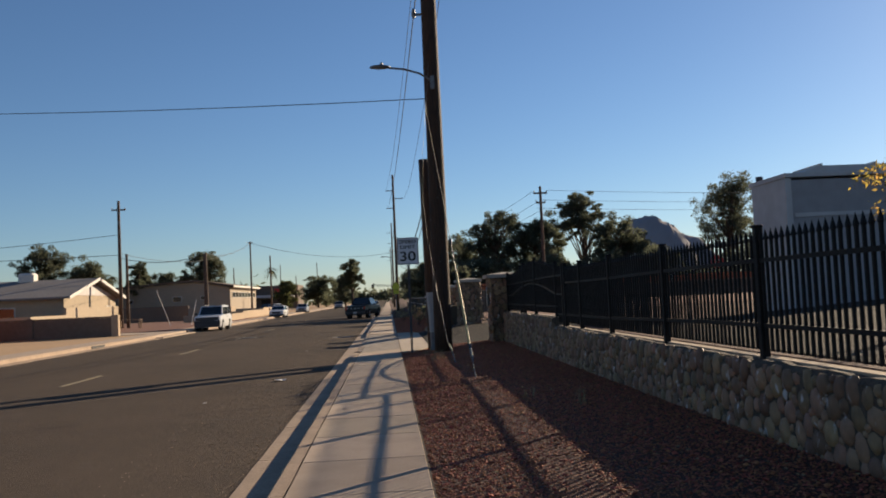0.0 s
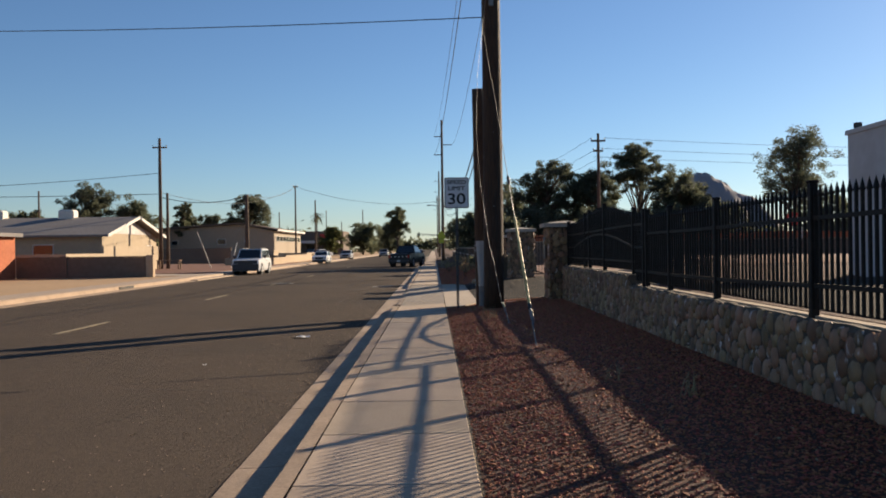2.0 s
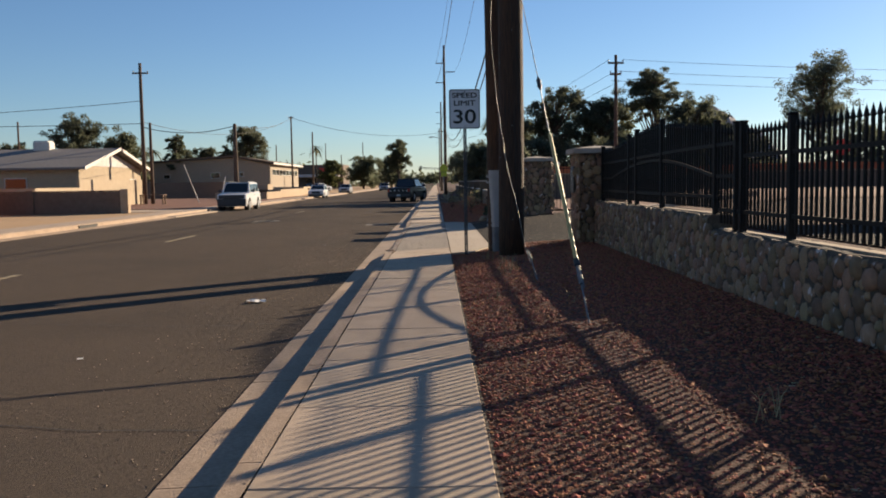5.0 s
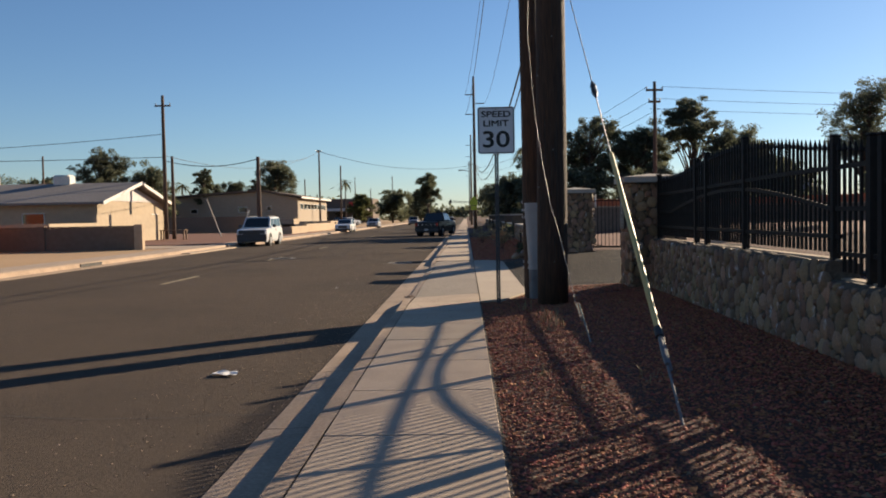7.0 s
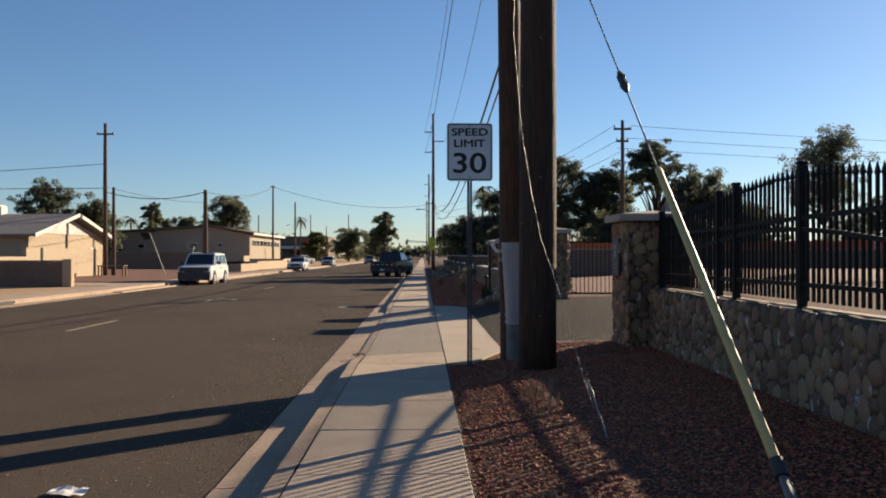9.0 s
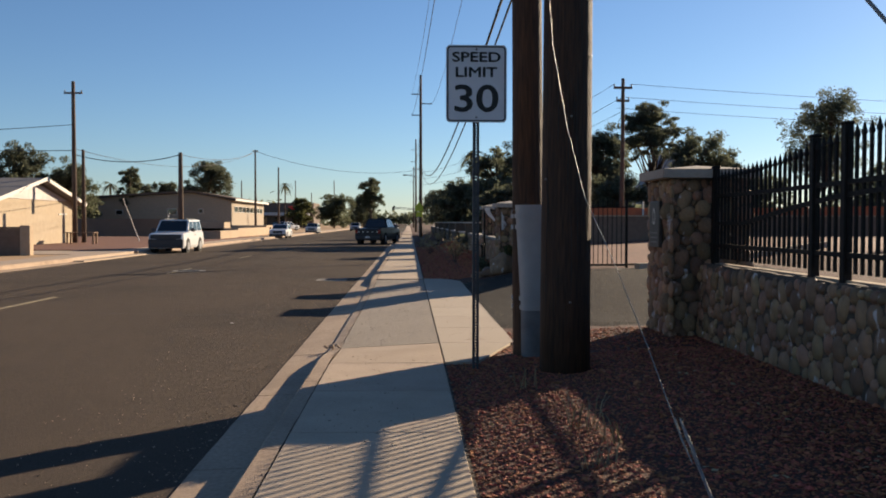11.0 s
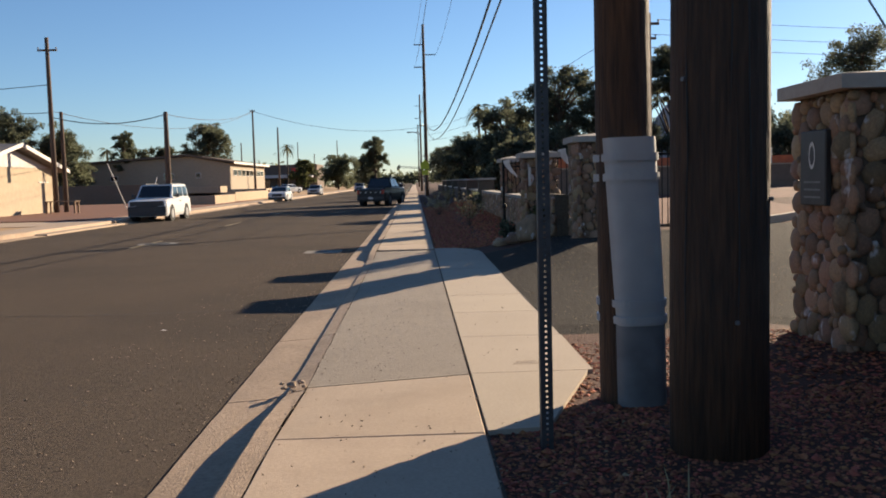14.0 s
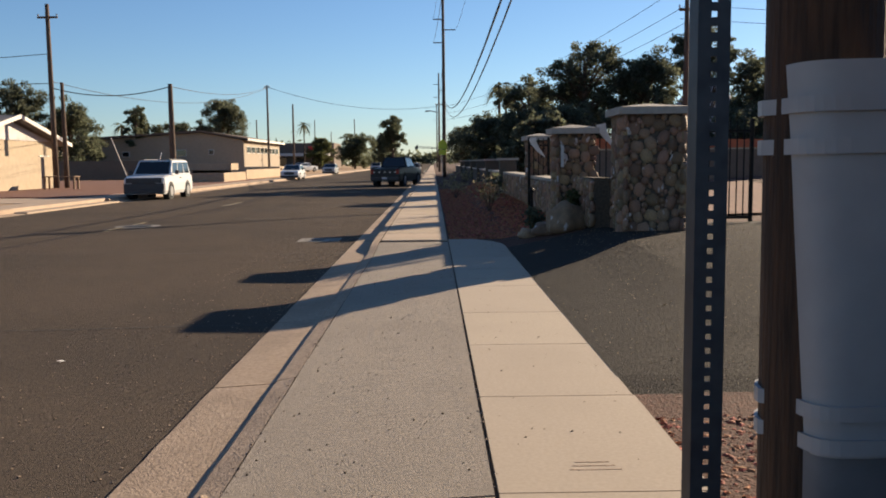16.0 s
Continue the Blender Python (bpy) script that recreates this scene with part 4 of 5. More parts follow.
cable("overhead_cable", (-70, 64, 6.6), (-23.5, 78, 8.3), 1.0, 0.022, LW)
cable("overhead_cable", (-70, 70, 6.8), (-23.5, 78, 6.5), 0.4, 0.025, LW)
for hz, hh in ((9.0, 0.45), (8.3, 0.0), (7.7, -0.3)):
    cable("overhead_cable", (11.5 + hh, 63, hz), (75, 72, hz + 0.3), 0.8, 0.012, LW)
    cable("overhead_cable", (11.5 - hh, 63, hz), (1.4, 108, hz - 2.2), 0.8, 0.012, LW)


# ---------------- buildings ----------------
def gable_house(name, x0, x1, y0, y1, eave, ridge, axis, wall, roof, label, over=0.5):
    """Axis-aligned gabled house; axis: the way the ridge runs."""
    e = empty(name, label=label, category="house")
    t = 0.25
    if axis == "x":
        c = (y0 + y1) / 2
        out = [(y0, -0.2), (y1, -0.2), (y1, eave), (c, ridge - 0.12), (y0, eave)]
        part("wall", prism(out, "x", x0, x1), wall, e)
        s = (ridge - eave) / ((y1 - y0) / 2)
        ro = [(y0 - over, eave - over * s), (c, ridge), (y1 + over, eave - over * s), (y1 + over, eave - over * s + 0.16), (c, ridge + 0.16), (y0 - over, eave - over * s + 0.16)]
        part("roof", prism(ro, "x", x0 - over, x1 + over), roof, e)
        fo = [(y0 - over, eave - over * s - 0.05), (c, ridge - 0.05), (y1 + over, eave - over * s - 0.05), (y1 + over, eave - over * s + 0.2), (c, ridge + 0.2), (y0 - over, eave - over * s + 0.2)]
        part("bargeboard", prism(fo, "x", x1 + over + 0.003, x1 + over + 0.06), "trim", e, "white painted board")
    else:
        c = (x0 + x1) / 2
        out = [(x0, -0.2), (x1, -0.2), (x1, eave), (c, ridge - 0.12), (x0, eave)]
        part("wall", prism(out, "y", y0, y1), wall, e)
        s = (ridge - eave) / ((x1 - x0) / 2)
        ro = [(x0 - over, eave - over * s), (c, ridge), (x1 + over, eave - over * s), (x1 + over, eave - over * s + 0.16), (c, ridge + 0.16), (x0 - over, eave - over * s + 0.16)]
        part("roof", prism(ro, "y", y0 - over, y1 + over), roof, e)
        part("fascia", B(x1 + over, x1 + over + 0.05, y0 - over, y1 + over, eave - over * s - 0.08, eave - over * s + 0.14), "trim", e, "pale fascia board")
    return e


def win(e, x0, x1, y0, y1, z0, z1, frame_=0.07):
    """A framed window, thin along x or y, proud of its wall."""
    w = part("window", B(x0, x1, y0, y1, z0, z1), "trim", e)
    f = frame_
    if x1 - x0 < y1 - y0:
        part("pane", B(x1 - 0.01, x1 + 0.02, y0 + f, y1 - f, z0 + f, z1 - f), "glass", w)
    else:
        part("pane", B(x0 + f, x1 - f, y0 - 0.02, y0 + 0.01, z0 + f, z1 - f), "glass", w)


house = gable_house("house", -48, -25.5, 70.0, 83.0, 2.9, 4.35, "x", "stucco", "roof", "beige single-storey house with grey gabled roof", 0.7)
part("gable_panel", prism([(71.2, 3.02), (81.8, 3.02), (76.5, 4.12)], "x", -25.49, -25.45), "white_wall", house, "pale painted gable panel")
win(house, -25.5, -25.44, 80.2, 81.6, 1.1, 2.1)
part("meter_box", B(-25.5, -25.3, 78.0, 78.5, 1.2, 1.9, bevel=0.02), "trim", house)
for xx in (-30, -35, -41):
    win(house, xx - 0.8, xx + 0.8, 69.93, 70.0, 1.0, 2.2)
for cx in (-36.6, -30.7):
    part("rooftop_cooler", B(cx - 0.75, cx + 0.55, 75.9, 77.1, 4.2, 5.15, bevel=0.14), "trim", house, "pale boxy rooftop cooler")
porch = thing("porch_wall", prism([(60.0, 0), (79.0, 0), (79.0, 2.0), (66.5, 2.0), (66.5, 1.45), (60.0, 1.45)], "x", -24.3, -24.05), "stucco", "beige stepped garden wall before the house", "wall", "structure")
part("return_wall", B(-34, -24.31, 60.0, 60.25, 0, 1.45), "stucco", porch)

WINGX = -25.15
wing = empty("house_wing", label="orange-red painted brick wing of the house, flat eaves", category="house")
part("wall", B(-38, WINGX, 50.3, 55.40, -0.1, 2.55), "brick", wing)
part("eaves", B(-38.5, WINGX + 0.35, 49.9, 55.6, 2.553, 2.72), "roof", wing)
part("fascia", B(WINGX + 0.352, WINGX + 0.40, 49.9, 55.6, 2.52, 2.74), "roof", wing)

bw = empty("block_wall", label="low brown block wall along the dirt lot", category="wall", kind="structure")
part("wall", B(WINGX + 0.01, -17.35, 55.5, 55.7, 0, 1.20, bevel=0.01), "block", bw)
part("cap", B(WINGX + 0.01, -17.35, 55.47, 55.73, 1.204, 1.28), "block", bw)
part("end_pier", B(-17.33, -16.9, 55.4, 55.8, 0, 1.34, bevel=0.015), "block_tan", bw, "sunlit tan end pier")
for xx in (-22.3,):
    part("pier", B(xx - 0.2, xx + 0.2, 55.42, 55.78, 0, 1.32), "block", bw)

hall = empty("low_building", label="long tan low-gabled building with brown eaves", category="building")
HR = [(-49.2, 4.62), (-30.4, 5.72), (-24.3, 4.62)]
part("wall", prism([(-48.4, -0.2), (-25.0, -0.2), (-25.0, 4.55), (-30.4, 5.60), (-48.4, 4.55)], "y", 139, 166), "stucco2", hall)
part("roof", prism(HR + [(x, z + 0.16) for x, z in HR[::-1]], "y", 138.4, 166.6), "roof2", hall)
part("bargeboard", prism([(x, z - 0.06) for x, z in HR] + [(x, z + 0.2) for x, z in HR[::-1]], "y", 138.33, 138.39), "roof2", hall, "brown painted board")
part("fascia", B(-24.29, -24.22, 138.4, 166.6, 4.50, 4.80), "trim", hall, "pale fascia board")
part("vent_pipe", T([(-40.5, 150, 4.9), (-40.5, 150, 5.9)], 0.1, 8), "trim", hall)
win(hall, -33.9, -32.5, 138.93, 139.0, 2.5, 3.4)
win(hall, -29.6, -28.9, 138.93, 139.0, 2.7, 3.4)
win(hall, -41, -40, 138.93, 139.0, 2.5, 3.2)
for k in range(8):
    win(hall, -25.0, -24.93, 141 + k * 3.0, 143.3 + k * 3.0, 2.9, 3.8)
hall_b = gable_house("low_building", -70, -46, 128, 150, 3.8, 4.6, "x", "stucco2", "roof2", "tan flat-roofed building behind the yard wall", 0.4)
for k in range(3):
    win(hall_b, -66 + k * 6, -64 + k * 6, 127.93, 128.0, 1.6, 2.8)
yard = thing("yard_wall", B(-62, -24.5, 108, 108.25, 0, 1.85), "block", "dark block wall before the tan building", "wall", "structure")
planter = empty("planter_wall", label="low pale block planter walls by the far pavement", category="wall", kind="structure")
for a, b, h, x0 in ((92, 100, 0.75, -16.4), (104, 107, 1.5, -18.6), (104, 122, 0.9, -17.2), (126, 136, 1.1, -18)):
    part("wall", B(x0 - 0.25, x0, a, b, 0, h, bevel=0.02), "block_tan", planter)
    part("return", B(x0 - 5, x0 - 0.255, a, a + 0.25, 0, h, bevel=0.02), "block_tan", planter)
red_yard = thing("red_yard", prism([(FAR - 2.12, 62), (FAR - 2.12, 104), (-40, 104), (-40, 64)], "z", -0.06, 0.045), "red_dirt", "reddish gravel yard beyond the far pavement", "ground", "structure")

table = empty("picnic_table", -21.9, 75.0, 0.04, label="weathered timber table in the gravel yard", category="table")
part("tabletop", B(-0.95, 0.95, -0.4, 0.4, 0.72, 0.78, bevel=0.01), "wood", table)
for sx in (-0.85, 0.85):
    for sy in (-0.3, 0.3):
        part("leg", B(sx - 0.05, sx + 0.05, sy - 0.05, sy + 0.05, 0, 0.719), "wood", table)
leaner = thing("leaning_post", T([(-20.25, 82, 0), (-21.45, 82, 3.25)], 0.038, 8), "trim", "pale guy marker leaning in the far yard", "marker")
leaner2 = thing("guy_marker", T([(-17.5, 78, 0), (-17.2, 79, 2.2)], 0.035, 8), "trim", "pale guy marker in the far yard", "marker")

shed = empty("white_building", label="white and grey stucco building with a pale steel roof frame", category="building")
part("wall", B(14.05, 14.27, 29.4, 32.2, 0.3, 5.14), "white_wall", shed)
part("wall", B(14.275, 36, 29.4, 32.2, 0.3, 5.06), "grey_wall", shed)
part("parapet", B(14.0, 36.1, 29.31, 32.3, 5.145, 5.30, bevel=0.01), "white_wall", shed)
part("band", B(14.35, 36, 29.36, 29.398, 3.75, 3.89), "white_wall", shed)
rf = part("roof_frame", prism([(14.8, 5.305), (15.5, 5.60), (35, 5.60), (35.6, 5.305)], "y", 29.9, 31.9), "white_wall", shed, "pale low roof light")
for k in range(9):
    part("roof_rib", B(15.6 + k * 2.0, 15.7 + k * 2.0, 29.85, 31.95, 5.603, 5.67), "trim", rf)
part("vent", T([(14.25, 31.9, 5.3), (14.25, 31.9, 5.52)], 0.14, 8), "steel_dark", shed)

back_wall = empty("perimeter_wall", label="brown block wall across the back of the lot", category="wall", kind="structure")
part("wall", B(4.5, 60, 56, 56.3, 0.2, 1.78), "block", back_wall)
part("cap", B(4.5, 60, 55.95, 56.35, 1.784, 1.84), "block_tan", back_wall)
net = thing("safety_netting", prism([(6, 0.2), (60, 0.2), (60, 2.25), (48, 2.15), (40, 2.3), (30, 2.12), (22, 2.3), (14, 2.15), (6, 2.25)], "y", 57.0, 57.06), "netting", "orange-red construction netting behind the back wall", "netting")
for k in range(13):
    thing("netting_stake", T([(7 + k * 4, 56.9, 0.6), (7 + k * 4, 56.9, 2.5)], 0.04, 6), "trim", "pale stake holding the netting", "stake", "", "netting stakes")
lot_dirt = thing("lot_dirt", sheet(span(5.0, 60, 12), span(40.5, 55.9, 6), lambda x, y: gravel_z(x, y) + 0.03 + 0.04 * noise.noise((x * 0.3, y * 0.3, 0))), "red_dirt", "bare reddish dirt inside the gate", "ground", "structure")
lot_asphalt = thing("lot_asphalt", sheet(span(4.8, 40, 12), span(2, 26, 10), lambda x, y: gravel_z(x, y) + 0.02), "drive", "grey asphalt lot behind the fence", "ground", "structure")

kd = Vector((0.806, 0.592, 0))
kn = Vector((-kd.y, kd.x, 0)) * 0.09
bm = bmesh.new()
rows = []
for q in span(0, 9.5, 12):
    c = Vector((5.75, 38.15, 0)) + kd * q
    g = gravel_z(c.x, c.y)
    rows.append([bm.verts.new((p.x, p.y, g + h)) for p, h in ((c - kn, -0.1), (c - kn * 0.9, 0.17), (c + kn * 0.9, 0.17), (c + kn, -0.1))])
for a, b in zip(rows, rows[1:]):
    for k in range(3):
        bm.faces.new((a[k], a[k + 1], b[k + 1], b[k]))
bm.faces.new(rows[0])
bm.faces.new(rows[-1][::-1])
bmesh.ops.recalc_face_normals(bm, faces=bm.faces)
lot_kerb = thing("lot_kerb", bm, "apron", "low pale concrete kerb between driveway and red dirt", "kerb", "structure")

stop_sign = empty("stop_sign", 17.5, 45, gravel_z(17.5, 45), label="red octagonal stop sign in the lot", category="road sign")
part("post", T([(0, 0, -0.1), (0, 0, 2.1)], 0.03, 8), "galv", stop_sign)
part("face", prism([(0.36 * math.cos(radians(22.5 + 45 * k)), 1.95 + 0.36 * math.sin(radians(22.5 + 45 * k))) for k in range(8)], "y", -0.06, -0.05), "red_sign", stop_sign)
letters("STOP", 0.50, 0.22, 0, 1.84, stop_sign, -0.062, 0.006, "sign_white")

# distant street end
far_hall = empty("shop_row", label="long brown shops at the far end of the street", category="building")
part("wall", B(-62, -27, 262, 280, 0, 7.0), "roof2", far_hall)
part("canopy", B(-60, -28, 259, 262, 3.4, 4.2), "white_wall", far_hall)
part("shop_sign", B(-33.6, -31.4, 258.8, 258.95, 4.8, 6.0), "red_sign", far_hall, "red shop sign")
for k in range(6):
    part("shop_window", B(-58 + k * 5, -55 + k * 5, 261.9, 261.98, 0.8, 3.0), "glass", far_hall)
for k, (xx, ln) in enumerate(((-7.5, 6.5), (1.5, 7.0))):
    sg = empty("traffic_signal", 2.5 if k else 3.0, 330 + k * 25, 0, label="traffic signal on a mast arm far down the street", category="traffic signal", group="traffic signals")
    part("mast", T([(0, 0, 0), (0, 0, 6.6)], 0.14, 8), "galv", sg)
    part("arm", T([(0, 0, 6.4), (-ln - 2, 0, 7.0)], 0.09, 8), "galv", sg)
    part("signal_head", B(-ln - 2.2, -ln - 1.7, -0.3, 0.2, 5.9, 7.5, bevel=0.05), "signal", sg)
ysign = empty("school_sign", 0.9, 100, 0, label="fluorescent yellow pentagon sign on a post", category="road sign")
part("post", T([(0, 0, -0.2), (0, 0, 3.6)], 0.035, 8), "galv", ysign)
part("panel", prism([(-0.38, 2.55), (0.38, 2.55), (0.38, 3.05), (0, 3.45), (-0.38, 3.05)], "y", -0.06, -0.045), "yel_sign", ysign)
part("plate", B(-0.3, 0.3, -0.06, -0.045, 2.05, 2.5), "yel_sign", ysign)


# ---------------- vehicles ----------------
def wheel(parent, x, y, r, w, side):
    t = part("wheel", T([(x - w / 2, y, r), (x - w / 2 + 0.03, y, r), (x + w / 2 - 0.03, y, r), (x + w / 2, y, r)], [r * 0.9, r, r, r * 0.9], 20), "tyre", parent)
    part("rim", T([(x + side * w / 2 - 0.02 * side, y, r), (x + side * (w / 2 + 0.012), y, r)], [r * 0.66, r * 0.58], 12), "rim", t)


def vehicle(name, label, category, paint, L, W, H, hood, cowl, roof0, roof1, back, belt, clear=0.24, wr=0.36, bed=None, group="", trim_="steel_dark", roofmat=None, taper=0.80):
    """A road vehicle facing -y, front bumper at y = 0. cowl, roof0, roof1, back: along-y places of the cabin's outline."""
    e = empty(name, label=label, category=category, group=group)
    hw = W / 2
    # lower body, lofted over stations along y
    st = [(0.0, 0.90, hood - 0.22), (0.10, 0.97, hood - 0.08), (0.35, 1.0, hood - 0.02), (cowl, 1.0, belt), (back, 1.0, belt), (L - 0.25, 0.99, belt - 0.02 if bed is None else bed), (L - 0.06, 0.96, belt - 0.06 if bed is None else bed - 0.02), (L, 0.93, belt - 0.2 if bed is None else bed - 0.06)]
    bm = bmesh.new()
    rows = []
    for yy, f, top in st:
        w = hw * f
        rows.append([bm.verts.new(p) for p in ((-w * 0.94, yy, clear), (-w, yy, clear + 0.14), (-w, yy, (clear + top) / 2 + 0.05), (-w * 0.965, yy, top - 0.05), (-w * 0.88, yy, top), (w * 0.88, yy, top), (w * 0.965, yy, top - 0.05), (w, yy, (clear + top) / 2 + 0.05), (w, yy, clear + 0.14), (w * 0.94, yy, clear))])
    for a, b in zip(rows, rows[1:]):
        for k in range(10):
            bm.faces.new((a[k], a[(k + 1) % 10], b[(k + 1) % 10], b[k]))
    bm.faces.new(rows[0])
    bm.faces.new(rows[-1][::-1])
    bmesh.ops.recalc_face_normals(bm, faces=bm.faces)
    part("body", bm, paint, e)
    # cabin: posts and roof in paint, glazing inset between them
    tw = hw * taper
    P = {"c": (cowl, belt, hw * 0.90), "f": (roof0, H - 0.04, tw), "r": (roof1, H - 0.03, tw), "b": (back, belt, hw * 0.90)}
    bm = bmesh.new()
    q = {k: [bm.verts.new((-w, yy, z)), bm.verts.new((w, yy, z))] for k, (yy, z, w) in P.items()}
    bm.faces.new((q["c"][0], q["f"][0], q["r"][0], q["b"][0]))
    bm.faces.new((q["c"][1], q["b"][1], q["r"][1], q["f"][1]))
    bm.faces.new((q["c"][0], q["c"][1], q["f"][1], q["f"][0]))
    bm.faces.new((q["r"][0], q["r"][1], q["b"][1], q["b"][0]))
    bm.faces.new((q["f"][0], q["f"][1], q["r"][1], q["r"][0]))
    bmesh.ops.recalc_face_normals(bm, faces=bm.faces)
    part("cabin", bm, paint, e)
    part("roof", B(-tw + 0.02, tw - 0.02, roof0 + 0.03, roof1 - 0.03, H - 0.045, H, bevel=0.02), roofmat or paint, e)

    def quad(a, b, c, d, name_, mat_="glass", off=0.012, n_=None):
        bm_ = bmesh.new()
        p = [Vector(v) for v in (a, b, c, d)]
        nn = (p[1] - p[0]).cross(p[2] - p[0]).normalized()
        cc = sum(p, Vector()) / 4
        if n_ is not None and nn.dot(Vector(n_)) < 0:
            nn = -nn
        lo, hi = [bm_.verts.new(v - nn * 0.01) for v in p], [bm_.verts.new(v + nn * off) for v in p]
        bm_.faces.new(lo)
        bm_.faces.new(hi)
        for k in range(4):
            bm_.faces.new((lo[k], lo[(k + 1) % 4], hi[(k + 1) % 4], hi[k]))
        bmesh.ops.recalc_face_normals(bm_, faces=bm_.faces)
        part(name_, bm_, mat_, e)

    def mixp(a, b, t):
        return tuple(a[k] + (b[k] - a[k]) * t for k in range(3))

    def inset(c4, m_):
        c = [sum(v[k] for v in c4) / 4 for k in range(3)]
        return [mixp(v, c, m_) for v in c4]

    def co(k, s):
        yy, z, w = P[k]
        return (s * w, yy, z)
    quad(*inset((co("c", -1), co("c", 1), co("f", 1), co("f", -1)), 0.10), "windscreen", n_=(0, -1, 0.3))
    quad(*inset((co("b", -1), co("b", 1), co("r", 1), co("r", -1)), 0.14), "rear_window", n_=(0, 1, 0.3))
    for s in (-1, 1):
        n = 3 if back - cowl > 2.3 else 2
        for k in range(n):
            lo0, lo1 = mixp(co("c", s), co("b", s), (k + 0.06) / n + (0.06 if k == 0 else 0)), mixp(co("c", s), co("b", s), (k + 0.94) / n - (0.04 if k == n - 1 else 0))
            hi0, hi1 = mixp(co("f", s), co("r", s), (k + 0.06) / n), mixp(co("f", s), co("r", s), (k + 0.94) / n)
            quad(mixp(lo0, hi0, 0.08), mixp(lo1, hi1, 0.08), mixp(lo1, hi1, 0.88), mixp(lo0, hi0, 0.88), "side_window", n_=(s, 0, 0))
        part("mirror", B(*sorted((s * (hw + 0.01), s * (hw + 0.2))), cowl + 0.25, cowl + 0.37, belt + 0.02, belt + 0.2, bevel=0.03), trim_, e)
        part("headlight", B(*sorted((s * hw * 0.55, s * hw * 0.9)), -0.015, 0.12, hood - 0.33, hood - 0.17, bevel=0.02), "lamp_glass", e)
        part("tail_light", B(*sorted((s * hw * 0.72, s * hw * 0.93)), L - 0.08, L + 0.015, belt - 0.42, belt - 0.14, bevel=0.02), "tail", e)
        for yy in (0.19 * L, L - 0.21 * L):
            part("wheel_arch", T([(s * hw * 0.72, yy, wr), (s * (hw + 0.008), yy, wr)], wr * 1.2, 18), "tyre", e)
            wheel(e, s * (hw - 0.10), yy, wr, 0.24, s)
        part("door_handle", B(*sorted((s * hw, s * (hw + 0.03))), cowl + 1.1, cowl + 1.3, belt - 0.18, belt - 0.14), trim_, e)
    part("bumper", B(-hw * 0.93, hw * 0.93, -0.07, 0.1, clear + 0.02, clear + 0.24, bevel=0.03), trim_, e)
    part("bumper", B(-hw * 0.93, hw * 0.93, L - 0.1, L + 0.08, clear + 0.08, clear + 0.28, bevel=0.03), trim_, e)
    part("grille", B(-hw * 0.54, hw * 0.54, -0.02, 0.1, hood - 0.42, hood - 0.16, bevel=0.02), trim_, e)
    part("plate", B(-0.16, 0.16, L + 0.081, L + 0.095, clear + 0.13, clear + 0.27), "trim", e)
    if bed is not None:
        part("bed_well", B(-hw * 0.8, hw * 0.8, back + 0.15, L - 0.15, bed - 0.02, bed + 0.004), "tyre", e)
        part("bed_rail", B(-hw * 0.97, -hw * 0.83, back + 0.02, L - 0.05, bed + 0.005, bed + 0.05), paint, e)
        part("bed_rail", B(hw * 0.83, hw * 0.97, back + 0.02, L - 0.05, bed + 0.005, bed + 0.05), paint, e)
    return e


RZ = -0.145
suv = vehicle("suv", "white boxy compact SUV parked facing the camera", "car", "paint_white", 4.4, 1.92, 1.78, 1.08, 1.15, 1.75, 4.15, 4.32, 1.12, 0.26, 0.37, roofmat="paint_white")
suv.matrix_basis = pose(-12.85, 62.3, RZ)
for s in (-0.6, 0.6):
    part("roof_rail", T([(s, 1.9, 1.81), (s, 4.0, 1.81)], 0.025, 6), "steel_dark", suv)
part("front_mask", B(-0.80, 0.80, -0.035, 0.06, 0.76, 0.99, bevel=0.02), "steel_dark", suv, "black front panel")
part("lower_front", B(-0.90, 0.90, -0.05, 0.08, 0.44, 0.74, bevel=0.02), "steel_dark", suv, "black lower front")
truck = vehicle("pickup_truck", "black crew-cab pickup parked at the kerb", "truck", "paint_dark", 5.9, 2.05, 1.93, 1.2, 1.5, 2.15, 3.45, 3.75, 1.25, 0.36, 0.42, bed=1.18, taper=0.70)
truck.matrix_basis = pose(-1.75, 85.3, RZ, 0, 0, 167)
for k in range(5):
    part("marker_light", B(-0.7 + k * 0.35 - 0.06, -0.7 + k * 0.35 + 0.06, 5.9, 5.925, 0.92, 0.98), "trim", truck)
sedan = vehicle("sedan", "white sedan parked by the far kerb", "car", "paint_white", 4.7, 1.82, 1.45, 0.92, 1.35, 2.1, 3.5, 4.2, 0.95, 0.2, 0.33)
sedan.matrix_basis = pose(-13.6, 106, RZ)
car2 = vehicle("sedan", "dark silver sedan parked by the far kerb", "car", "paint_silver", 4.6, 1.82, 1.5, 0.95, 1.3, 2.0, 3.6, 4.3, 0.98, 0.2, 0.33)
car2.matrix_basis = pose(-14.2, 142, RZ)
car3 = vehicle("sedan", "pale car far down the street", "car", "paint_silver", 4.6, 1.85, 1.6, 0.98, 1.3, 1.9, 3.8, 4.4, 1.0, 0.22, 0.34)
car3.matrix_basis = pose(-10.2, 178, RZ)
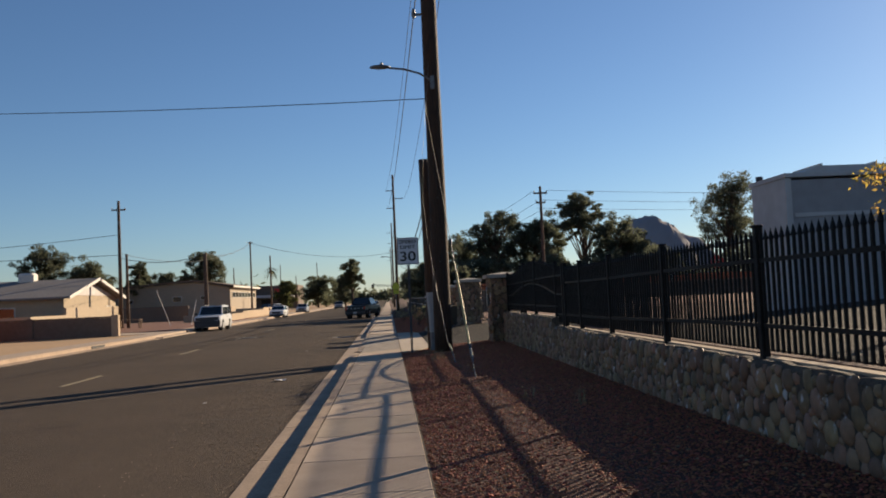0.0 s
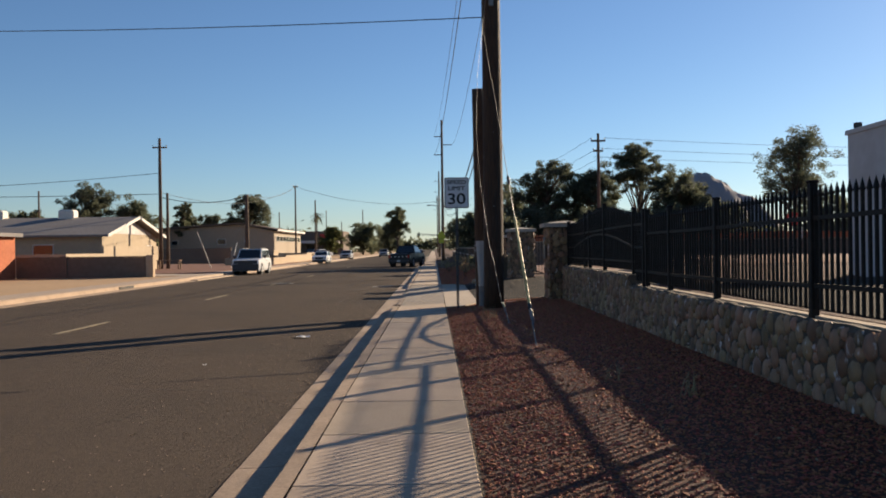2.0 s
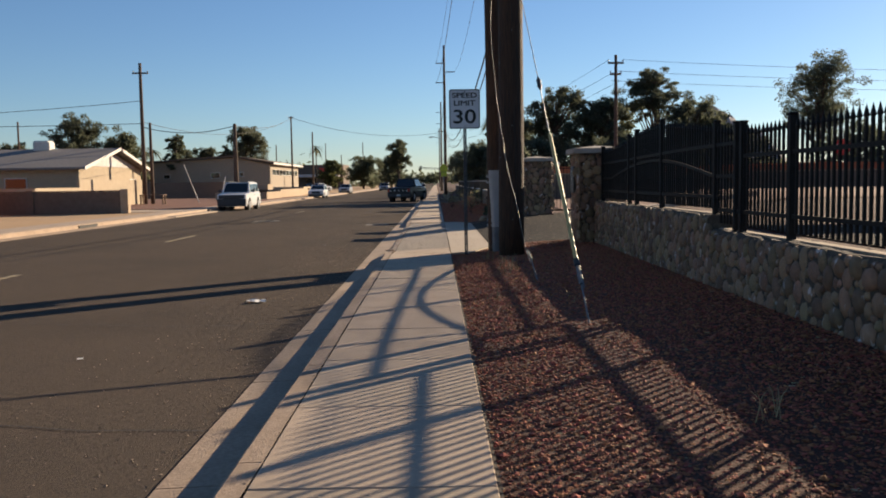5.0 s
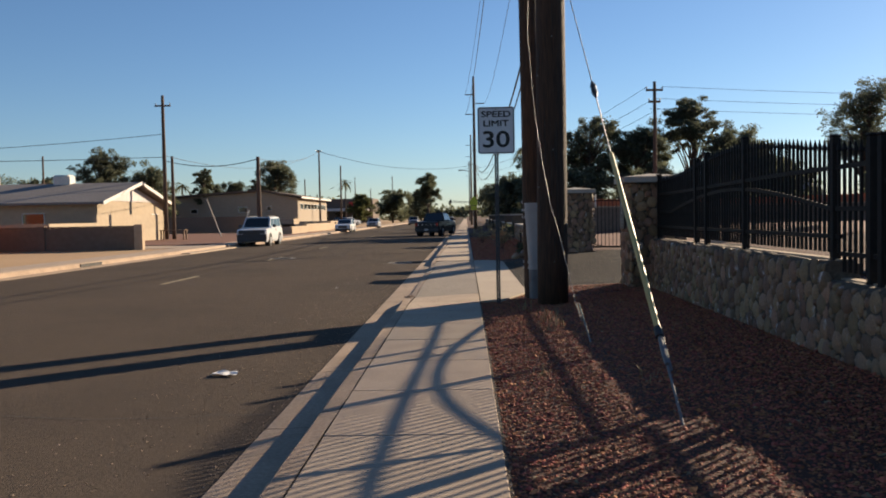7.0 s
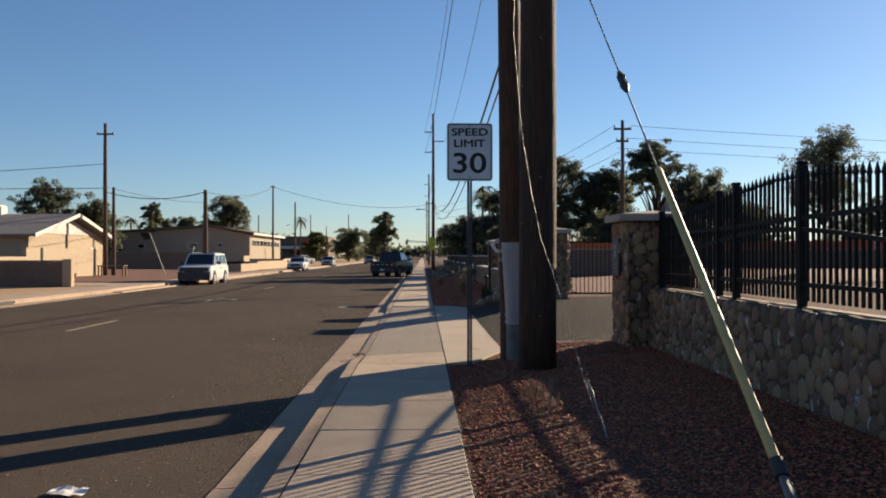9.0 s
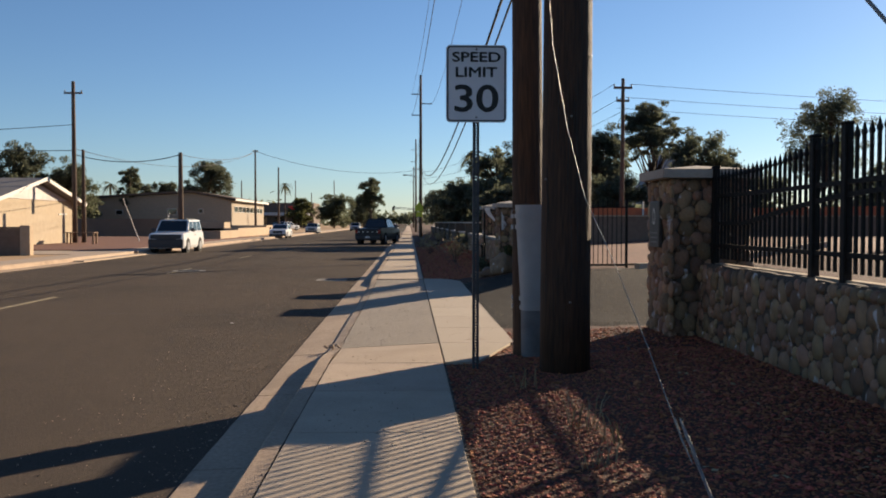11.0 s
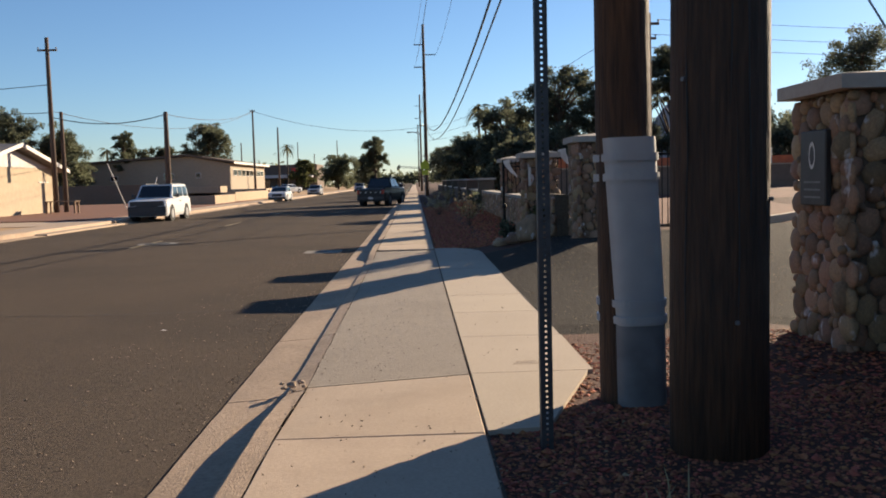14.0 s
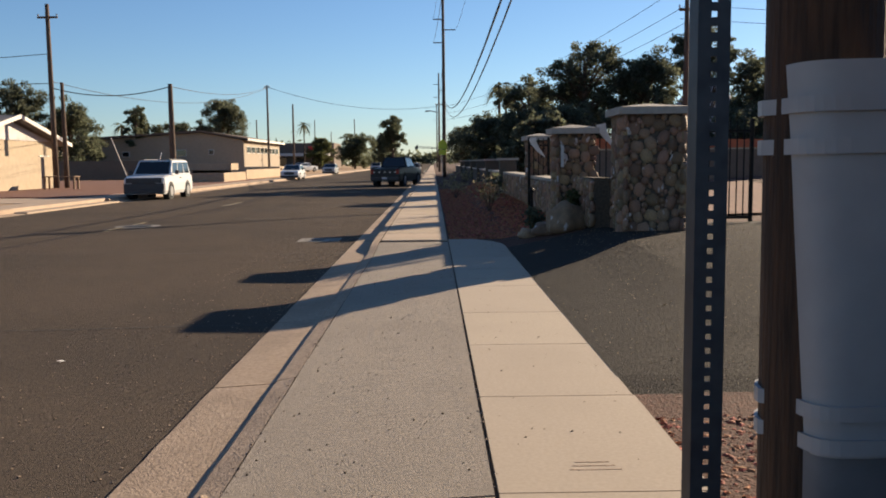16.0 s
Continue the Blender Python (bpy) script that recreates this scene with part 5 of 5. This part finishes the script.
for k, (yy, pm) in enumerate(((110, "paint_silver"), (122, "paint_dark"), (136, "paint_white"), (150, "paint_silver"))):
    c = vehicle("sedan", "parked car in a line along the near kerb", "car", pm, 4.6, 1.8, 1.5, 0.95, 1.3, 2.0, 3.6, 4.3, 0.98, 0.2, 0.33, group="cars along the near kerb")
    c.matrix_basis = pose(-2.6, yy, RZ, 0, 0, 180)
for k, (xx, yy, pm) in enumerate(((-25, 200, "paint_dark"), (-32, 205, "paint_white"), (-38, 215, "paint_dark"), (-21, 178, "paint_white"))):
    c = vehicle("sedan", "parked car in the distant lot", "car", pm, 4.6, 1.8, 1.55, 0.95, 1.3, 2.0, 3.6, 4.3, 0.98, 0.2, 0.33, group="cars in the distant lot")
    c.matrix_basis = pose(xx, yy, 0.02, 0, 0, 70 + 25 * k)


# ---------------- trees and plants ----------------
def leaf_cloud(centres, radii, count, size, seed, squash=0.8):
    """Many small crossed leaf blades in uneven clumps."""
    r = np.random.default_rng(seed)
    w = np.array([q ** 2 for q in radii])
    w = w / w.sum()
    pick = r.choice(len(centres), size=count, p=w)
    d = r.normal(size=(count, 3))
    d /= np.linalg.norm(d, axis=1)[:, None]
    rad = np.array(radii)[pick] * np.minimum(r.uniform(0.05, 1.0, count) ** 0.6 + 0.22 * r.exponential(0.5, count), 1.9)
    c = np.array(centres)[pick] + d * rad[:, None] * np.array([1, 1, squash])
    a = r.normal(size=(count, 3))
    a /= np.linalg.norm(a, axis=1)[:, None]
    b = np.cross(a, r.normal(size=(count, 3)))
    b /= np.linalg.norm(b, axis=1)[:, None]
    s = size * r.uniform(0.5, 1.3, count)[:, None]
    v = np.stack([c - a * s, c + b * s * 0.45, c + a * s, c - b * s * 0.45], 1).reshape(-1, 3)
    f = np.arange(count * 4).reshape(-1, 4)
    return v.tolist(), f.tolist()


def tree(x, y, h, spread, label, leaf="leaf", seed=1, trunk=0.22, lift=0.35, clumps=16, count=2600, size=0.22, squash=0.75, z=0.0, category="tree"):
    e = empty("tree", x, y, z, label=label, category=category)
    r = random.Random(seed)
    bm = bmesh.new()
    top = h * 0.72
    pts = [(0.15 * math.sin(k * 1.3 + seed), 0.12 * math.cos(k * 1.7 + seed), top * k / 5 - 0.2 * (k == 0)) for k in range(6)]
    tube(bm, pts, [trunk * (1 - 0.14 * k) for k in range(6)], 8)
    cs, rs = [], []
    clumps, count, size = int(clumps * 2.4), int(count * 3.4), size * 0.62
    for k in range(clumps):
        t = (k + r.random()) / clumps
        env = max(0.42, math.sqrt(max(0.0, 1 - (1.75 * t - 0.8) ** 2)))
        q = spread * 0.30 * r.uniform(0.5, 1.2)
        zz = h * lift + q * 0.5 + (h * (1 - lift) - q * 1.1) * t
        a = r.uniform(0, 2 * math.pi)
        rr = spread * env * math.sqrt(r.random()) * 0.8
        c = Vector((rr * math.cos(a), rr * math.sin(a), zz))
        cs.append(tuple(c))
        rs.append(q)
        base = Vector(pts[min(5, 2 + int(t * 3))])
        mid = base.lerp(c, 0.55) + Vector((0, 0, 0.1 * spread))
        tube(bm, [base, mid, c], [trunk * 0.4, trunk * 0.25, trunk * 0.08], 6)
    fine, fr = [], []
    for c, q in zip(cs, rs):
        for k in range(7):
            d = Vector((r.gauss(0, 1), r.gauss(0, 1), r.gauss(0, 0.75))).normalized() * q * r.uniform(0.45, 1.25)
            fine.append(tuple(Vector(c) + d))
            fr.append(q * r.uniform(0.3, 0.62))
            if k < 3:
                tube(bm, [c, Vector(c) + d], [trunk * 0.08, trunk * 0.03], 4)
    part("trunk", bm, "bark", e, smooth=True)
    v, f = leaf_cloud(fine, fr, int(count * 1.8), size * 0.72, seed, squash)
    ob = new("crown", raw("crown", v, f, leaf))
    ob.parent = e
    return e


def palm(x, y, h, seed=1, crown=1.6):
    e = empty("palm_tree", x, y, 0, label="tall thin palm tree in the distance", category="palm tree")
    part("trunk", T([(0, 0, -0.2), (0.1, 0, h * 0.5), (0.05, 0, h)], [0.2, 0.15, 0.13], 8), "bark", e)
    r = random.Random(seed)
    bm = bmesh.new()
    for k in range(26):
        a, up = r.uniform(0, 6.28), r.uniform(-0.8, 0.9)
        rows = []
        for i in range(5):
            t = i / 4
            p = Vector((0.05 + crown * t * math.cos(a), crown * t * math.sin(a), h + crown * (up * t - 0.75 * t * t)))
            w = 0.16 * math.sin(math.pi * (0.12 + 0.85 * t))
            s = Vector((-math.sin(a), math.cos(a), 0.3)) * w
            rows.append((bm.verts.new(p - s), bm.verts.new(p + s)))
        for p_, q_ in zip(rows, rows[1:]):
            bm.faces.new((p_[0], p_[1], q_[1], q_[0]))
    part("crown", bm, "leaf_dark", e)
    return e


DT, OT = "dark leafy tree behind the fence", "olive green tree in the distance"
tree(20.9, 90, 11.3, 3.2, "round-topped pine tree with a bare trunk behind the fence", "leaf_dark", 3, 0.22, 0.58, 15, 3600, 0.24, 0.55, 0.4)
tree(21.5, 80, 7.6, 3.0, DT, "leaf_dark", 5, 0.25, 0.30, 16, 3000, 0.26, 0.7, 0.4)
tree(40.8, 100, 13.8, 5.0, "tall broad dark tree behind the lot", "leaf_dark", 8, 0.3, 0.42, 17, 4200, 0.27, 0.65, 0.4)
tree(25.2, 84, 7.2, 2.2, DT, "leaf_dark", 9, 0.2, 0.4, 10, 1600, 0.25)
tree(11.0, 86, 9.4, 3.2, DT, "leaf_dark", 12, 0.25, 0.30, 18, 3600, 0.27, 0.8, 0.3)
tree(7.6, 92, 8.0, 2.8, DT, "leaf", 14, 0.25, 0.25, 15, 2800, 0.27)
tree(14.4, 84, 8.2, 2.8, DT, "leaf_dark", 15, 0.25, 0.28, 15, 3000, 0.27, 0.8, 0.3)
tree(16.8, 92, 9.2, 2.8, DT, "leaf", 17, 0.25, 0.35, 12, 2200, 0.27)
for k, (xx, yy, hh, sp) in enumerate(((5.6, 74, 4.2, 2.6), (9.0, 78, 4.6, 3.0), (13.5, 74, 4.4, 3.0), (18.5, 76, 4.4, 3.2), (23.5, 74, 4.6, 3.0), (4.6, 62, 3.2, 1.7), (4.4, 88, 4.4, 2.2), (5.0, 104, 5.5, 2.6), (4.5, 130, 6.0, 3.0), (5.5, 160, 7.0, 3.4), (34, 78, 5.5, 3.2), (41, 82, 6.5, 3.4))):
    tree(xx, yy, hh, sp, "dense dark shrubby tree behind the wall", "leaf_dark", 40 + k, 0.2, 0.12, 14, 2300, 0.26, 0.8, 0.2)
palm(7.2, 118, 9.6, 4, 1.7)
palm(8.6, 126, 9.2, 6, 1.7)
palm(-31.9, 240, 11.0, 5, 2.2)
palm(-59, 190, 9.0, 7, 2.0)
tree(-37, 178, 13, 4.8, "broad dark pine tree behind the tan building", "leaf_dark", 21, 0.35, 0.32, 18, 3400, 0.4, 0.75)
tree(-44.0, 178, 8.9, 3.8, OT, "leaf_dark", 22, 0.3, 0.3, 12, 2000, 0.4)
tree(-49.5, 180, 8.4, 3.4, OT, "leaf_dark", 23, 0.3, 0.3, 12, 2000, 0.4)
tree(-50, 128, 11.5, 4.2, OT, "leaf_dark", 24, 0.35, 0.3, 16, 3000, 0.36)
tree(-44, 130, 9.0, 4.6, OT, "leaf", 25, 0.35, 0.2, 16, 3000, 0.36)
tree(-57, 126, 7.8, 4.5, OT, "leaf", 26, 0.35, 0.2, 14, 2600, 0.36)
tree(-39.5, 140, 9.2, 2.2, OT, "leaf", 27, 0.25, 0.3, 10, 1500, 0.34)
tree(-66, 130, 7.5, 5.0, OT, "leaf_pale", 28, 0.35, 0.2, 14, 2600, 0.36)
tree(-9.6, 232, 12.4, 3.4, "tall airy eucalyptus far down the street", "leaf", 31, 0.35, 0.35, 16, 2600, 0.42, 0.9)
tree(-19, 235, 8.6, 5.0, OT, "leaf", 32, 0.3, 0.1, 16, 2600, 0.5)
tree(-13, 262, 9.5, 4.8, OT, "leaf_dark", 33, 0.3, 0.1, 16, 2600, 0.5)
tree(-28, 238, 7.5, 4.0, OT, "leaf_pale", 34, 0.3, 0.1, 12, 1800, 0.5)
tree(8.75, 13.4, 3.5, 1.0, "small tree with sparse yellowing leaves behind the fence", "leaf_yellow", 36, 0.045, 0.5, 6, 90, 0.10, 0.8, 0.66)

tree(-23.4, 49.2, 2.1, 0.55, "thin young tree on the dirt lot", "leaf", 37, 0.03, 0.35, 6, 160, 0.09, 0.9)

# far belt of trees and roofs on the horizon
v, f = leaf_cloud([(xx, 380 + 40 * math.sin(xx * 0.13), 3 + 2.2 * math.sin(xx * 0.31) + 1.5 * math.sin(xx * 0.07)) for xx in range(-330, 330, 6) if not -16 < xx < 3], [6.5] * len([xx for xx in range(-330, 330, 6) if not -16 < xx < 3]), 14000, 1.2, 99, 0.8)
woods = tagged(new("far_woods", raw("far_woods", v, f, "leaf")), "hazy belt of trees along the horizon", "trees", "", "stuff")
v, f = leaf_cloud([(xx, 900, 4 + 2 * math.sin(xx * 0.31)) for xx in range(-60, 60, 6)], [9] * 20, 2500, 2.2, 98, 0.8)
woods_b = tagged(new("far_woods", raw("far_woods", v, f, "leaf")), "hazy belt of trees at the street's end", "trees", "", "stuff")


def hill(cx, cy, w, h, seed, power=1.4):
    def z(x, y):
        d = math.hypot((x - cx) / w, (y - cy) / (w * 0.8))
        n = noise.fractal((x / 70, y / 70, seed), 1.0, 2.0, 5)
        return max(-5.0, h * max(0.0, 1 - d ** power) * (1 + 0.22 * n) - 4)
    return sheet(span(cx - w, cx + w, 44), span(cy - w * 0.8, cy + w * 0.8, 30), z)


mount = thing("mountain", hill(497, 1600, 112, 136, 2, 2.0), "rock_hill", "bare rocky hill in the distance", "mountain", "structure")
mount_b = thing("mountain", hill(560, 1650, 130, 100, 5, 2.0), "rock_hill", "lower shoulder of the rocky hill", "mountain", "structure")


def shrub(x, y, h, leaf, label, seed, size=0.06, count=260):
    e = empty("shrub", x, y, gravel_z(x, y), label=label, category="shrub")
    r = random.Random(seed)
    bm = bmesh.new()
    cs = []
    for k in range(9):
        a = r.uniform(0, 6.28)
        c = Vector((h * 0.45 * math.cos(a) * r.random(), h * 0.45 * math.sin(a) * r.random(), h * r.uniform(0.4, 0.9)))
        tube(bm, [(0, 0, -0.05), c * 0.5 + Vector((0, 0, 0.05)), c], [0.012, 0.008, 0.003], 5)
        cs.append(tuple(c))
    part("stems", bm, "bark", e)
    v, f = leaf_cloud(cs, [h * 0.28] * 9, count, size, seed)
    ob = new("leaves", raw("leaves", v, f, leaf))
    ob.parent = e
    return e


shrub(1.6, 47.5, 1.0, "dry", "dry brown shrub in red gravel", 1)
shrub(0.95, 58, 0.9, "dry", "dry brown shrub in red gravel", 2)
shrub(2.2, 53, 0.8, "leaf", "small green shrub in red gravel", 3)
shrub(1.9, 39.6, 0.45, "leaf", "small green shrub by the driveway", 4)
shrub(2.6, 38.9, 0.6, "leaf_pale", "small green shrub by the stone pillar", 5)
shrub(1.7, 70, 0.9, "dry", "dry brown shrub in red gravel", 6)


def tuft(x, y, h, n, seed, material="dry"):
    r = random.Random(seed)
    bm = bmesh.new()
    for k in range(n):
        a, l = r.uniform(0, 6.28), h * r.uniform(0.5, 1.1)
        b = Vector((r.uniform(-0.1, 0.1), r.uniform(-0.1, 0.1), 0))
        d = Vector((math.cos(a), math.sin(a), 0))
        s = Vector((-d.y, d.x, 0)) * 0.0035
        m, t = b + d * l * 0.25 + Vector((0, 0, l * 0.7)), b + d * l * 0.6 + Vector((0, 0, l))
        q = [bm.verts.new(p) for p in (b - s, b + s, m + s, m - s)]
        tt = bm.verts.new(t)
        bm.faces.new(q)
        bm.faces.new((q[3], q[2], tt))
    ob = thing("grass_tuft", bm, material, "dry wispy grass tuft in the gravel", "grass", "", "dry grass tufts")
    ob.location = (x, y, gravel_z(x, y))


for k, (xx, yy, hh, nn) in enumerate(((1.22, 22.6, 0.28, 26), (1.35, 22.2, 0.22, 22), (1.1, 21.6, 0.18, 18), (2.0, 12.8, 0.22, 14), (2.5, 11.6, 0.25, 14), (0.75, 18.6, 0.12, 12), (1.0, 24.2, 0.2, 12), (1.75, 18.2, 0.15, 10))):
    tuft(xx, yy, hh, nn, 60 + k)

def boulder(x, y, sx, sy, sz, seed):
    bm = bmesh.new()
    bmesh.ops.create_icosphere(bm, subdivisions=3, radius=0.5)
    for v in bm.verts:
        c = v.co.normalized()
        f = 1 + 0.28 * noise.fractal((c.x * 1.3 + seed, c.y * 1.3, c.z * 1.3), 1.0, 2.0, 4)
        v.co = Vector((v.co.x * sx, v.co.y * sy, max(-0.3 * sz, v.co.z * sz))) * f
    ob = thing("boulder", bm, "stone", "rounded brown landscape boulder in the gravel", "boulder", "", "landscape boulders", True)
    ob.location = (x, y, gravel_z(x, y) + 0.28 * sz)


boulder(2.35, 38.5, 0.75, 0.62, 0.62, 1)
boulder(2.05, 38.75, 0.5, 0.45, 0.3, 5)
boulder(1.75, 39.05, 0.4, 0.35, 0.22, 9)
bollard = empty("bollard_light", 1.95, 40.2, gravel_z(1.95, 40.2), label="thin black garden bollard light in the gravel", category="garden light")
part("stake", T([(0, 0, -0.1), (0, 0, 0.72)], 0.025, 8), "iron", bollard)
part("hood", T([(0, 0, 0.72), (0, 0, 0.76), (0, 0, 0.82)], [0.05, 0.06, 0.015], 10), "iron", bollard)

for k, (xx, yy, ss) in enumerate(((-1.03, 27.02, 0.10), (-0.98, 27.12, 0.07), (-1.08, 26.95, 0.06), (-0.94, 27.0, 0.05), (-1.12, 27.1, 0.045), (-1.0, 26.88, 0.04))):
    bm = bmesh.new()
    bmesh.ops.create_icosphere(bm, subdivisions=2, radius=0.5)
    for v in bm.verts:
        v.co = v.co * 0.8 * ss * (1 + 0.5 * noise.noise((v.co.x * 3 + k, v.co.y * 3, v.co.z * 3)))
        v.co.z *= 0.6
    ob = thing("kerb_chip", bm, "kerb", "broken chip of pale kerb concrete", "rubble", "", "kerb chips")
    ob.location = (xx, yy, -0.055 + 0.2 * ss)

litter = thing("paper_litter", sheet(span(-0.13, 0.13, 6), span(-0.09, 0.09, 5), lambda x, y: 0.03 + 0.03 * noise.noise((x * 14, y * 14, 2)) - 0.5 * (x * x + y * y)), "paper", "crumpled white paper lying on the asphalt", "litter")
litter.location = (-2.46, 19.4, crown(-2.46) + 0.004)
for k, (xx, yy) in enumerate(((-3.3, 15.6), (-2.9, 30.2))):
    b = thing("road_debris", sheet(span(-0.03, 0.03, 3), span(-0.02, 0.02, 3), lambda x, y: 0.012 + 0.01 * noise.noise((x * 30, y * 30, k))), "paper", "small pale scrap on the asphalt", "litter", "", "road debris")
    b.location = (xx, yy, crown(xx) + 0.003)


# ---------------- crushed rock and leaf litter ----------------
def scatter(name, count, place, size, material, label, seed, flat_=0.6, level=gravel_z):
    """Small angular rocks strewn over the bed, joined."""
    r = np.random.default_rng(seed)
    xy = place(r, count)
    z = np.array([level(a, b) for a, b in xy])
    s = size * r.uniform(0.45, 1.25, (count, 1)) ** 1.3
    base = np.array([[1, 0, 0], [-1, 0, 0], [0, 1, 0], [0, -1, 0], [0, 0, 1], [0, 0, -1]], float)
    v = base[None] * s[:, :, None] * r.uniform(0.55, 1.25, (count, 6, 1))
    a = r.uniform(0, 6.28, count)
    t = r.uniform(-0.45, 0.45, count)
    ca, sa, ct, st_ = np.cos(a), np.sin(a), np.cos(t), np.sin(t)
    v[:, :, 2] *= flat_
    y1, z1 = v[:, :, 1] * ct[:, None] - v[:, :, 2] * st_[:, None], v[:, :, 1] * st_[:, None] + v[:, :, 2] * ct[:, None]
    x2, y2 = v[:, :, 0] * ca[:, None] - y1 * sa[:, None], v[:, :, 0] * sa[:, None] + y1 * ca[:, None]
    P_ = np.stack([x2 + xy[:, :1], y2 + xy[:, 1:], z1 + z[:, None] + s * flat_ * 0.45], 2).reshape(-1, 3)
    tri = np.array([[0, 2, 4], [2, 1, 4], [1, 3, 4], [3, 0, 4], [2, 0, 5], [1, 2, 5], [3, 1, 5], [0, 3, 5]])
    F = (np.arange(count)[:, None, None] * 6 + tri[None]).reshape(-1, 3)
    return tagged(new(name, raw(name, P_.tolist(), F.tolist(), material)), label, "gravel", "", "stuff")


def near_bed(r, n):
    yy = 4.5 + 21.6 * r.random(n) ** 0.9
    return np.stack([SW + 0.02 + (WX0 - SW) * r.random(n), yy], 1)


scatter("crushed_rock", 105000, near_bed, 0.0155, "gravel", "red-brown crushed rock covering the strip", 5, 0.42)
scatter("crushed_rock", 5000, near_bed, 0.028, "gravel", "larger pieces of red crushed rock", 6, 0.5)
scatter("crushed_rock", 16000, lambda r, n: np.stack([SW + 0.05 + 2.2 * r.random(n), 39.6 + 30 * r.random(n) ** 1.4], 1), 0.035, "gravel", "red crushed rock beyond the driveway", 8)
scatter("dry_leaves", 1100, near_bed, 0.024, "dry", "dry leaf litter on the crushed rock", 7, 0.12)
scatter("dry_leaves", 420, lambda r, n: np.stack([SW + 0.3 * r.random(n) ** 2 * np.where(r.random(n) > 0.4, 1, -1.2), 5 + 22 * r.random(n)], 1), 0.014, "dry", "small dry leaves at the pavement's edge", 9, 0.3)
scatter("gate_gravel", 4200, lambda r, n: np.stack([0.5 + 3.2 * r.random(n), 25.6 + 2.6 * r.random(n)], 1), 0.024, "gravel", "red crushed rock by the gate pillar", 10, 0.3)

scatter("pavement_debris", 700, lambda r, n: np.stack([KB + (SW - KB + 0.9 * (r.random(n) > 0.6)) * r.random(n), 22 + 17 * r.random(n)], 1), 0.007, "speck", "small dark leaf crumbs on the concrete", 12, 0.5, lambda x, y: 0.002 if x > SW or y < 26 else -0.07 * dip(y) * (SW - x) / (SW - KB))
scatter("pavement_debris", 900, lambda r, n: np.stack([np.where(r.random(n) > 0.5, SW + 0.008, KB - 0.004) + 0.012 * r.normal(size=n), 10 + 29 * r.random(n)], 1), 0.009, "kerb", "pale crumbs along the concrete joints", 13, 0.6, lambda x, y: -0.004 if x > 0 else -0.004 - 0.07 * dip(y))
scatter("driveway_grit", 2600, lambda r, n: np.stack([1.3 + 4.5 * r.random(n), 27.3 + 10.5 * r.random(n)], 1), 0.009, "kerb", "pale grit on the driveway", 15, 0.5, lambda x, y: gravel_z(x, y) + 0.04)
scatter("road_grit", 2600, lambda r, n: np.stack([GU - 0.05 - 1.6 * r.random(n) ** 2.2, 8 + 34 * r.random(n)], 1), 0.009, "kerb", "pale grit along the gutter", 14, 0.5, lambda x, y: crown(x) + 0.002)

# cobbles of the long wall: those passed nearest as single stones
lay_stones(stone_wall, lambda u, v: ((WX0 + 0.015, 2.0 + u, 0.02 + v), 90), WALL_STEP - 2.0, 0.76, 0.165, 101, near=lambda x, y: 15.5 < y)
lay_stones(stone_wall, lambda u, v: ((WX0 + 0.015, WALL_STEP + u, 0.0 + v), 90), 27.0 - WALL_STEP, 0.96, 0.165, 102, near=lambda x, y: y < 22.5)
